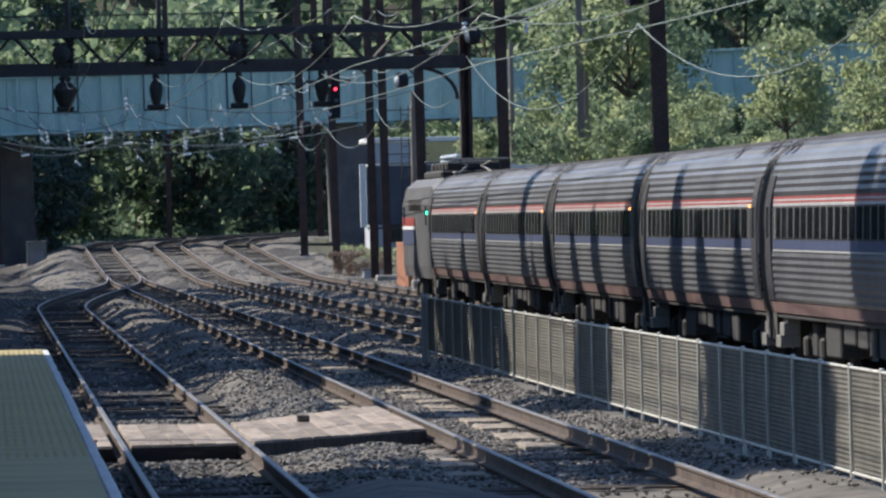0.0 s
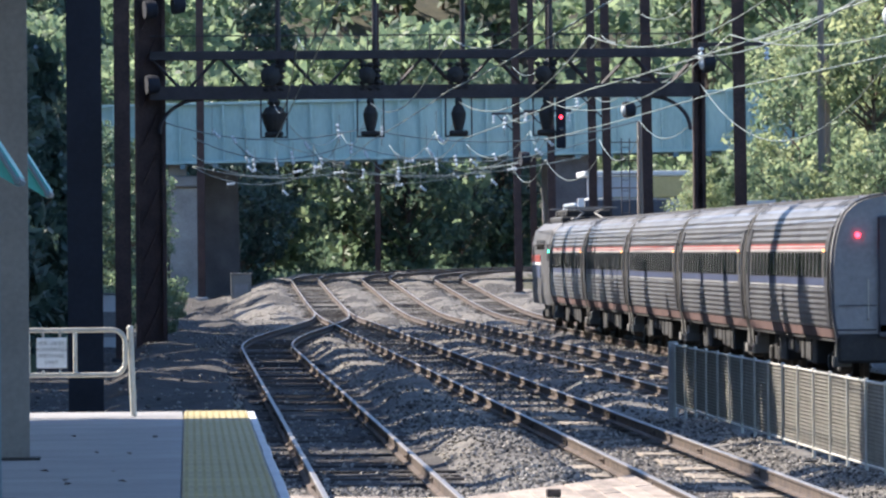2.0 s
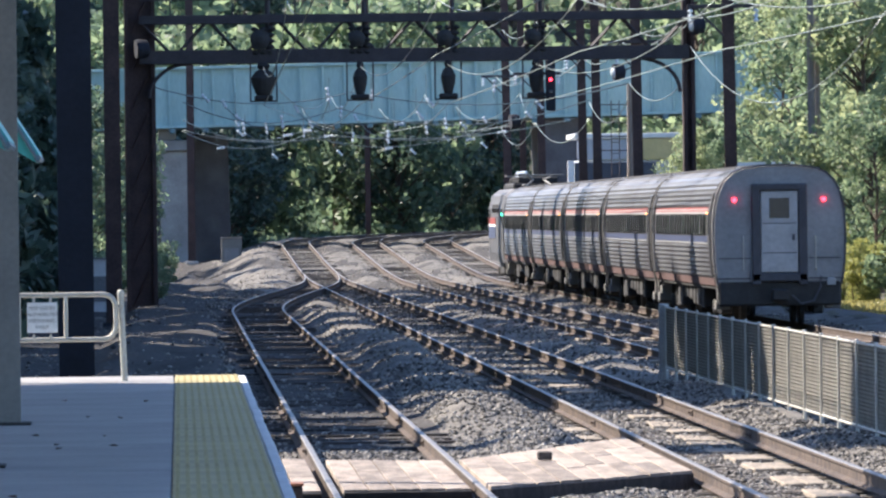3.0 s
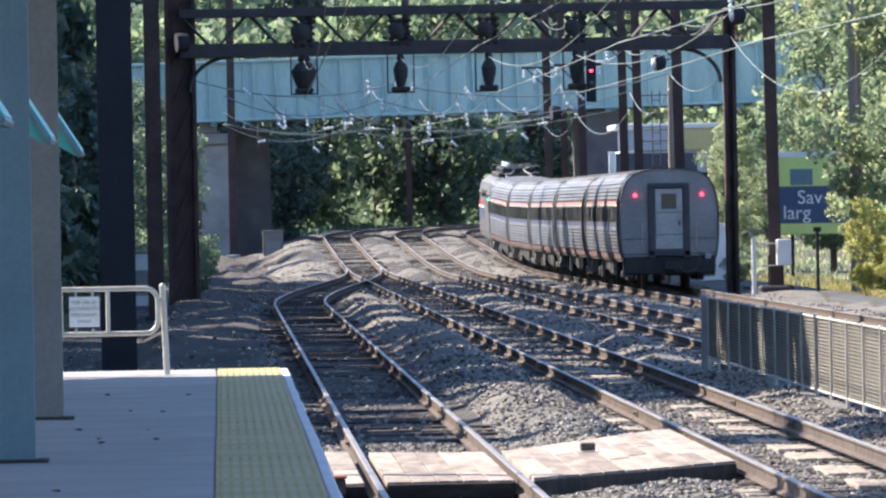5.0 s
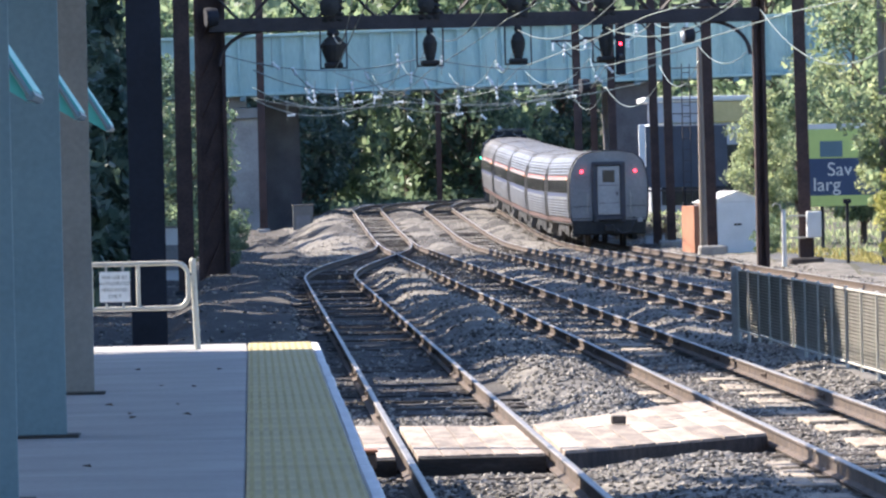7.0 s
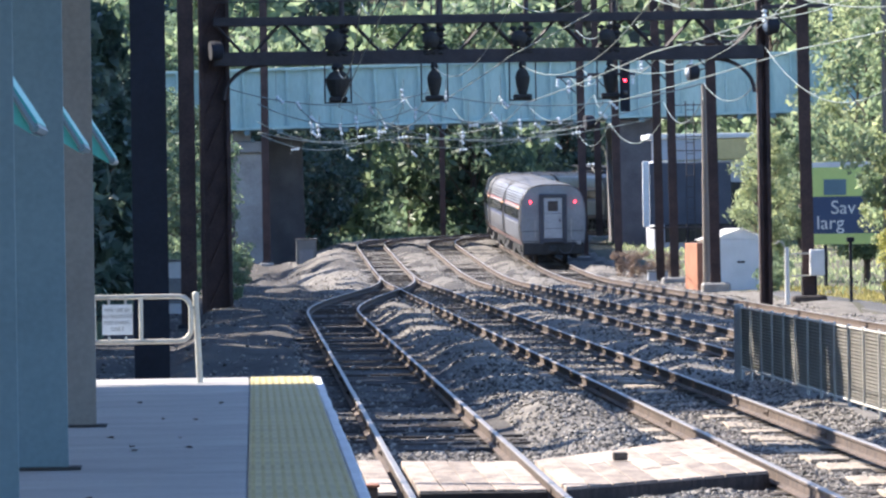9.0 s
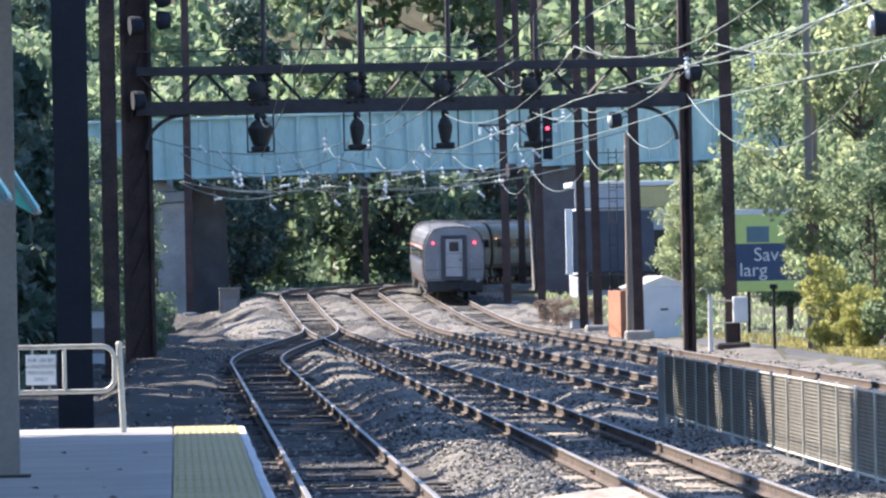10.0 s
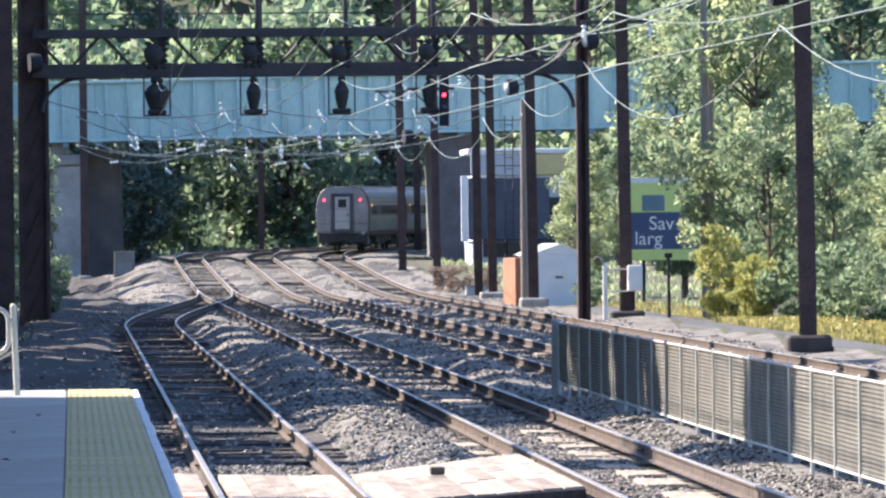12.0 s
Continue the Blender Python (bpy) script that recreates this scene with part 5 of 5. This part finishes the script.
# ---- trackside things ----
def build_shed():
    s = thing("equipment_shed", pose(18.3, 318, -0.45, 0, 0, 14), "small white metal shed with an orange side beside the track", "shed")
    bm = bmesh.new()
    bevelled(bm, -1.1, 1.1, 0, 2.0, 0, 2.2, 0.02)
    v = [bm.verts.new(p) for p in ((-1.1, 0.0, 2.2), (1.1, 0.0, 2.2), (0, 0.0, 2.6), (-1.1, 2.0, 2.2), (1.1, 2.0, 2.2), (0, 2.0, 2.6))]
    for q in ((0, 1, 2), (5, 4, 3), (0, 2, 5, 3), (1, 4, 5, 2)):
        bm.faces.new([v[i] for i in q])
    part("shell", bm, M["white"], s)
    for sg in (-1, 1):
        bm = bmesh.new()
        v = [bm.verts.new(p) for p in ((sg * 1.2, -0.1, 2.18), (0, -0.1, 2.62), (0, 2.1, 2.62), (sg * 1.2, 2.1, 2.18))]
        bm.faces.new(v)
        bmesh.ops.solidify(bm, geom=bm.faces[:], thickness=0.04)
        part("roof_sheet", bm, M["white"], s, "white roof sheet")
    bm = bmesh.new()
    bevelled(bm, -1.72, -1.12, 0.0, 1.6, 0, 2.08, 0.02)
    part("side_cabinet", bm, M["brick"], s, "orange-brown side cabinet")
    bm = bmesh.new()
    bevelled(bm, -0.15, 0.15, -0.02, 0.0, 1.3, 1.38, 0.005)
    part("vent", bm, M["black"], s, "small dark vent")
    # cabinets and a post by the masts
    c = thing("relay_cabinet", pose(18.1, 276, -0.3), "small grey relay cabinet beside a mast", "cabinet")
    bm = bmesh.new()
    bevelled(bm, -0.25, 0.25, -0.2, 0.2, 0.0, 1.3, 0.03)
    part("body", bm, M["mast_dark"], c)
    p = thing("marker_post", pose(16.5, 262, -0.35), "white painted marker post beside the outer track", "post")
    bm = bmesh.new()
    rod(bm, (0, 0, 0), (0, 0, 2.0), 0.075, 0.07, 10)
    part("shaft", bm, M["white"], p)
    bm = bmesh.new()
    pipe(bm, [(-0.05, 0, 1.95), (-0.12, 0, 2.15), (-0.25, 0, 2.2), (-0.35, 0, 2.1)], 0.03)
    part("conduit_bend", bm, M["fence_post"], p)
    j = thing("junction_box", pose(17.05, 256.6, 1.2), "pale grey electrical box strapped to a mast", "box")
    bm = bmesh.new()
    bevelled(bm, -0.2, 0.25, -0.15, 0.15, -0.4, 0.4, 0.03)
    part("body", bm, M["white"], j)
    for z in (-0.42, 0.25):
        bm = bmesh.new()
        bevelled(bm, -0.75, -0.2, -0.03, 0.03, z, z + 0.05, 0.01)
        part("strap", bm, M["fence_post"], j)
    k = thing("steel_post", pose(18.2, 258, -0.3), "thin dark steel post beside the path", "post")
    bm = bmesh.new()
    rod(bm, (0, 0, 0), (0, 0, 2.2), 0.05)
    bevelled(bm, -0.12, 0.12, -0.06, 0.06, 2.1, 2.25, 0.02)
    part("shaft", bm, M["mast_dark"], k)
    path = thing("access_path", pose(0, 0, 0), "grey asphalt access path beside the outer track", "path", kind="structure")
    bm = bmesh.new()
    for y0, y1 in ((188, 246), (246, 300)):
        bevelled(bm, 17.6, 19.2, y0, y1, -0.4, -0.08, 0.02)
    part("surface", bm, M["asphalt"], path)
    q = thing("cable_box", pose(17.0, 357, -0.2), "low pale grey cable box beside the masts", "box")
    bm = bmesh.new()
    bevelled(bm, -0.42, 0.42, -0.3, 0.3, 0.0, 0.5, 0.04)
    part("body", bm, M["store_wall"], q)
    bm = bmesh.new()
    bevelled(bm, -0.46, 0.46, -0.34, 0.34, 0.5, 0.56, 0.02)
    part("lid", bm, M["column_side"], q, "grey lid")
    # left side cabinets
    for x, y, z, sx, sz, lb in ((-2.75, 285, -0.5, 0.5, 1.9, "white painted equipment cabinet behind the masts"), (2.75, 452, -0.1, 0.55, 1.75, "pale grey cabinet with faded paint marks")):
        g = thing("equipment_cabinet", pose(x, y, z), lb, "cabinet")
        bm = bmesh.new()
        bevelled(bm, -sx, sx, -0.3, 0.3, 0, sz, 0.03)
        part("body", bm, M["white" if x < 0 else "column_side"], g)
        bm = bmesh.new()
        bevelled(bm, -sx - 0.05, sx + 0.05, -0.36, 0.36, sz, sz + 0.06, 0.02)
        part("lid", bm, M["column_side"], g)
        bm = bmesh.new()
        bevelled(bm, -sx * 0.7, sx * 0.7, -0.32, -0.302, sz * 0.25, sz * 0.7, 0.004)
        part("door", bm, M["car_end"], g, "grey door with faded marks")


build_shed()


def build_billboard():
    b = thing("billboard", pose(21.6, 318, 0.15), "lime and slate-blue billboard on posts, half hidden by trees", "billboard")
    for z0, z1, mt, lb in ((1.35, 1.75, "sign_green", "lime lower strip"), (1.755, 3.15, "sign_navy", "slate-blue panel"), (3.155, 4.25, "sign_green", "lime upper panel"), (4.255, 4.45, "white", "white top strip")):
        bm = bmesh.new()
        bevelled(bm, -0.62, 3.6, -0.05, 0.05, z0, z1, 0.004)
        part("panel", bm, M[mt], b, lb)
    bm = bmesh.new()
    bevelled(bm, -0.82, -0.63, -0.08, 0.08, 1.2, 4.5, 0.01)
    part("edge_frame", bm, M["white"], b, "white edge frame")
    bm = bmesh.new()
    bevelled(bm, -0.15, 0.7, -0.075, -0.055, 3.2, 3.8, 0.008)
    part("emblem", bm, M["column"], b, "pale blue square emblem")
    words("Sav", 0.72, M["white"], b, pose(0.10, -0.06, 2.5, 90, 0, 0))
    words("larg", 0.72, M["white"], b, pose(-0.45, -0.06, 1.93, 90, 0, 0))
    for x in (-0.1, 2.8):
        bm = bmesh.new()
        rod(bm, (x, 0.1, -1.5), (x, 0.1, 1.4), 0.07)
        part("leg", bm, M["mast_dark"], b)
    d = thing("billboard", pose(20.6, 425, 1.0), "large dark billboard with a white edge seen from behind", "billboard")
    bm = bmesh.new()
    bevelled(bm, -0.7, 3.4, -0.1, 0.1, 1.2, 4.3, 0.02)
    part("panel", bm, M["sign_slate"], d, "slate-dark panel")
    bm = bmesh.new()
    bevelled(bm, -1.05, -0.72, -0.14, 0.14, 1.1, 4.4, 0.02)
    part("edge_frame", bm, M["white"], d, "white edge frame")
    for x in (-0.2, 1.2, 2.6):
        bm = bmesh.new()
        rod(bm, (x, 0.2, -2.0), (x, 0.2, 4.2), 0.09)
        part("leg", bm, M["mast_dark"], d)
    bm = bmesh.new()
    bevelled(bm, -0.7, 3.4, -0.6, 0.5, 1.0, 1.1, 0.01)
    part("catwalk", bm, M["gantry"], d)
    for x in (1.15, 1.55):
        bm = bmesh.new()
        rod(bm, (x, -0.5, -1.0), (x, -0.5, 7.4), 0.03, n=5)
        part("ladder_rail", bm, M["gantry"], d)
    for i in range(14):
        bm = bmesh.new()
        rod(bm, (1.15, -0.5, -0.2 + i * 0.55), (1.55, -0.5, -0.2 + i * 0.55), 0.022, n=5)
        part("ladder_rung", bm, M["gantry"], d)
    for z in (4.9, 5.6, 6.3, 7.2):
        bm = bmesh.new()
        rod(bm, (0.3, -0.4, z), (2.6, -0.4, z), 0.03, n=5)
        part("frame_bar", bm, M["gantry"], d)
    st = thing("store_building", pose(27.5, 455, 0), "pale store building with a yellow fascia band", "building")
    bm = bmesh.new()
    bevelled(bm, -6, -0.1, 0, 9, -1, 5.6, 0.05)
    part("wall", bm, M["store_wall"], st)
    bm = bmesh.new()
    bevelled(bm, -2.9, -0.05, -0.15, 0.0, 5.62, 6.75, 0.03)
    part("fascia", bm, M["store_yellow"], st, "yellow fascia band")
    bm = bmesh.new()
    bevelled(bm, -6.05, -2.92, -0.12, 0.0, 5.62, 6.75, 0.03)
    part("fascia", bm, M["store_wall"], st, "pale fascia band")
    bm = bmesh.new()
    bevelled(bm, -6.2, 0.0, -0.25, 9.2, 6.77, 7.05, 0.03)
    part("roof_edge", bm, M["white"], st, "white roof edge")
    for i in range(2):
        bm = bmesh.new()
        bevelled(bm, -5.4 + i * 2.7, -3.2 + i * 2.7, -0.06, -0.004, 1.2, 4.4, 0.02)
        part("window", bm, M["glass"], st)


build_billboard()


# ---- overhead line ----
def drum(x, y, z, lit=True):
    d = thing("floodlight", pose(x, y, z), "round dark floodlight drum fixed beside the tracks", "lamp", group="trackside floodlights")
    bm = bmesh.new()
    lathe(bm, (0, 0, 0), (-1.0, -0.22, -0.05), [(0.12, -0.30), (0.27, -0.24), (0.31, 0.0), (0.30, 0.14)], 18)
    part("housing", bm, M["mast_dark"], d)
    if not lit:
        return
    bm = bmesh.new()
    lathe(bm, Vector((-1.0, -0.22, -0.05)).normalized() * 0.14, (-1.0, -0.22, -0.05), [(0.20, 0), (0.18, 0.04), (0.12, 0.08), (0.04, 0.10)], 18)
    part("lens", bm, M["porcelain"], d, "bright white lens")
    bm = bmesh.new()
    rod(bm, (0.1, 0, 0), (0.5, 0.3, 0.15), 0.03)
    part("bracket", bm, M["gantry"], d)


for x, y, z in ((16.35, 195.6, 8.15), (16.65, 271.2, 8.75), (16.05, 308.6, 7.9), (15.9, 129.6, 7.4)):
    drum(x, y, z)
for x, y, z in ((-1.25, 271.3, 10.6), (-1.2, 271.3, 8.2), (-0.35, 271.2, 10.75), (-0.35, 271.2, 11.45), (13.9, 350.5, 6.6)):
    drum(x, y, z, False)


def insulator(bm, p, q, n=4, r=0.08):
    p, q = Vector(p), Vector(q)
    d = q - p
    prof = []
    for i in range(n):
        h = d.length * i / n
        s = d.length / n
        prof += [(r * 0.35, h), (r, h + s * 0.35), (r * 0.9, h + s * 0.55), (r * 0.35, h + s * 0.8)]
    lathe(bm, p, d, prof, 10)


def hanger(x, z_top, z_bot):
    h = thing("catenary_hanger", pose(x, 271.4, 0), "dark insulated catenary hanger below the gantry", "hanger", group="gantry hangers")
    bm = bmesh.new()
    for s in (-1, 1):
        bevelled(bm, s * 0.42 - 0.025, s * 0.42 + 0.025, -0.03, 0.03, z_bot, z_top, 0.005)
    bevelled(bm, -0.445, 0.445, -0.03, 0.03, z_bot - 0.05, z_bot, 0.005)
    part("frame", bm, M["gantry"], h)
    bm = bmesh.new()
    k = 1.7 if x < 3 else 1.0
    lathe(bm, (0, 0, z_bot + 0.1), (0, 0, 1), [(0.10 * k, 0), (0.15 * k, 0.12), (0.22 * k, 0.42), (0.24 * k, 0.62), (0.17 * k, 0.80), (0.09 * k, 0.9), (0.13 * k, 1.0), (0.08 * k, 1.12)], 14)
    part("core_insulator", bm, M["black"], h, "dark bottle-shaped insulator")
    bm = bmesh.new()
    rod(bm, (0.15, 0.25, z_top), (0.15, 0.25, z_top + (6.5 if x < 9 else 3.0)), 0.09, 0.07, 8)
    part("riser", bm, M["gantry"], h, "dark upright riser")
    bm = bmesh.new()
    lathe(bm, (-0.1, -0.2, z_top + 0.75), (0, -1, 0), [(0.12, -0.1), (0.27 * min(k, 1.2), 0), (0.27 * min(k, 1.2), 0.12), (0.1, 0.2)], 16)
    part("pulley", bm, M["black"], h, "dark round pulley block")
    bm = bmesh.new()
    bevelled(bm, -0.3, 0.3, -0.3, 0.3, z_bot, z_bot + 0.16, 0.04)
    part("clamp", bm, M["black"], h)
    for s in (-1, 0, 1):
        bm = bmesh.new()
        insulator(bm, (s * 0.24, 0.1, 7.95), (s * 0.27, 0.1, 8.9), 5, 0.13)
        part("post_insulator", bm, M["black"], h, "dark ribbed insulator on the beam")


for x in (2.75, 5.85, 8.68, 11.5):
    hanger(x, 7.7, 6.5)
sig = thing("railway_signal", pose(11.95, 271, 6.6), "dark railway signal head showing a red light", "signal")
bm = bmesh.new()
bevelled(bm, -0.16, 0.16, -0.08, 0.12, -0.55, 1.1, 0.04)
part("backplate", bm, M["mast_dark"], sig)
bm = bmesh.new()
lathe(bm, (0, -0.08, 0.45), (0, -1, 0), [(0.05, 0), (0.05, 0.03), (0.03, 0.05)], 14)
part("aspect", bm, M["lamp_red"], sig, "lit red aspect")
for z in (0.05, 0.8):
    bm = bmesh.new()
    lathe(bm, (0, -0.08, z), (0, -1, 0), [(0.09, 0), (0.09, 0.03), (0.04, 0.04)], 14)
    part("dark_aspect", bm, M["glass"], sig)


def cable(name, label, spans, r, material, group="overhead wires", n=14):
    """spans: (start, end, sag) chains of hanging wire."""
    w = thing(name, pose(0, 0, 0), label, "cable", group=group)
    for a, b, sag in spans:
        a, b = Vector(a), Vector(b)
        bm = bmesh.new()
        pipe(bm, [a.lerp(b, i / n) - Vector((0, 0, sag * 4 * (i / n) * (1 - i / n))) for i in range(n + 1)], r, 5)
        part("span", bm, material, w, smooth=True)
    return w


for k in (1, 2, 3, 4):
    hx = {1: 2.75, 2: 5.85, 3: 8.68, 4: 11.5}[k]
    stops = [(TRACK_X[k], 40, 6.6), (TRACK_X[k], 130, 6.5), (TRACK_X[k] * 0.4 + hx * 0.6, 196, 6.5), (hx, 272, 6.35), (track_x(max(k, 2), 351), 351, 6.5), (track_x(max(k, 2), 432), 432, 7.0), (track_x(max(k, 2), 520), 520, 7.6)]
    cable("contact_wire", "taut pale contact wire above a track", [(a, b, 0.05) for a, b in zip(stops, stops[1:])], 0.014, M["wire"])
    cable("messenger_wire", "sagging messenger wire above a track", [((a[0], a[1], a[2] + 1.25), (b[0], b[1], b[2] + 1.25), 0.9) for a, b in zip(stops, stops[1:])], 0.016, M["wire"])
masts = [130, 196, 272, 309, 339, 391, 432, 520]
for dz, dx, sag in ((9.0, -0.35, 0.5), (9.35, 0.3, 0.45), (11.4, 0.0, 0.6)):
    cable("feeder_wire", "pale feeder wire strung from mast to mast", [((16.6 + bend(a) + dx, a, dz + rise(a)), (16.6 + bend(b) + dx, b, dz + rise(b)), sag) for a, b in zip([40] + masts, masts)], 0.017, M["wire"])
cable("slack_cable", "slack cable looping from mast to mast", [((16.5, 130, 7.0), (16.5, 196, 7.4), 1.7), ((16.5, 196, 7.4), (16.5, 272, 8.1), 2.0), ((16.5, 272, 7.3), (16.5, 309, 7.5), 0.8), ((16.5, 309, 7.0), (16.5, 339, 7.2), 0.9), ((16.5, 339, 6.6), (16.5, 391, 7.0), 1.0), ((16.5, 391, 7.0), (16.5, 432, 7.2), 1.0)], 0.018, M["wire"])
# cross-span wires between the mast rows, with pale insulator strings
rng = random.Random(31)
for y, zl, zr, sag in ((309, 7.6, 7.5, 0.9), (339, 7.4, 7.3, 1.2), (351, 6.4, 6.7, 0.6), (391, 7.3, 7.4, 1.4), (432, 7.2, 7.5, 1.3)):
    xl, xr = 0.2 if y > 320 else -1.0, 16.5
    cable("cross_span", "slack cross-span wire across the tracks", [((xl, y, zl), (6.4, y, zl - 0.3), sag * 0.6), ((6.4, y, zl - 0.3), (xr, y, zr), sag * 0.7)], 0.024, M["wire"])
    for i in range(7):
        x = xl + (xr - xl) * (0.14 + 0.115 * i) + rng.uniform(-0.6, 0.6)
        ins = thing("insulator_string", pose(x, y - 0.05, zl - sag * rng.uniform(0.3, 0.95)), "short string of pale glass insulators on the overhead wires", "insulator", group="glass insulators")
        bm = bmesh.new()
        insulator(bm, (0, 0, 0), rng.choice(((0.05, 0, 0.5), (-0.08, 0, 0.6), (0.42, 0, 0.05), (0.3, 0, -0.3))), 3, 0.075)
        part("disc_string", bm, M["porcelain"], ins)
        bm = bmesh.new()
        rod(bm, (0, 0, -0.25), (0, 0, 0.9), 0.014, n=5)
        part("drop_rod", bm, M["wire"], ins)
# steady arms that slant below the spans
for x, y, z in ((2.3, 300, 6.1), (5.0, 309, 6.0), (7.6, 330, 5.9), (10.4, 339, 6.0), (13.4, 351, 6.0), (3.4, 391, 6.4), (6.8, 391, 6.3)):
    a = thing("steady_arm", pose(x, y, z), "thin curved steady arm under the overhead wires", "arm", group="steady arms")
    bm = bmesh.new()
    pipe(bm, [(-0.6, 0, 0.55), (-0.2, 0, 0.15), (0.3, 0, -0.1), (0.8, 0, -0.15)], 0.022)
    part("tube", bm, M["wire"], a)
    bm = bmesh.new()
    insulator(bm, (-0.6, 0, 0.55), (-0.75, 0, 0.85), 3, 0.08)
    part("insulator", bm, M["porcelain"], a, "pale insulator")
# brackets on the outer masts
for y in (196, 257, 309, 339, 391, 432):
    a = thing("mast_bracket", pose(16.6 + bend(y), y - 0.3, 9.0 + rise(y)), "dark steel cross-arm bracket on a mast", "bracket", group="mast brackets")
    bm = bmesh.new()
    bevelled(bm, -1.1, 1.1, -0.06, 0.06, -0.06, 0.06, 0.01)
    part("arm", bm, M["gantry"], a)
    bm = bmesh.new()
    rod(bm, (-0.9, 0, 0), (0, 0, -0.9), 0.035, n=5)
    part("stay", bm, M["gantry"], a)
    for x in (-1.0, 1.0):
        bm = bmesh.new()
        insulator(bm, (x, 0, -0.5), (x, 0, -0.05), 3, 0.09)
        part("insulator", bm, M["porcelain"], a, "pale insulator")
# timber utility poles by the wood
for x, y, h in ((20.25, 270, 12.6), (20.5, 271, 9.5), (22.6, 345, 10.5), (16.62, 311, 8.0)):
    u = thing("utility_pole", pose(x, y, -0.5), "grey weathered timber utility pole", "pole", group="utility poles")
    bm = bmesh.new()
    rod(bm, (0, 0, 0), (0, 0, h), 0.14, 0.10, 10)
    part("shaft", bm, M["wood"], u)

# fallen leaves on the platform
rng = random.Random(77)
for x, y in ((-0.73, 66.0), (-0.48, 65.6), (-0.55, 60.2), (-0.86, 58.0), (-0.83, 57.0), (-0.47, 57.6), (-1.05, 60.5), (-0.95, 47.2), (-0.30, 71.5), (-1.0, 72.0)):
    lf = thing("fallen_leaf", pose(x, y, 1.202, 0, 0, rng.uniform(0, 360)), "curled brown fallen leaf lying on the platform", "leaf", group="fallen leaves")
    bm = bmesh.new()
    v = [bm.verts.new(q) for q in ((-0.035, 0, 0.0), (-0.007, -0.02, 0.016), (0.035, 0, 0.008), (-0.007, 0.02, 0.018))]
    bm.faces.new(v)
    bmesh.ops.solidify(bm, geom=bm.faces[:], thickness=0.003)
    part("blade", bm, M["bark"], lf)

motions()
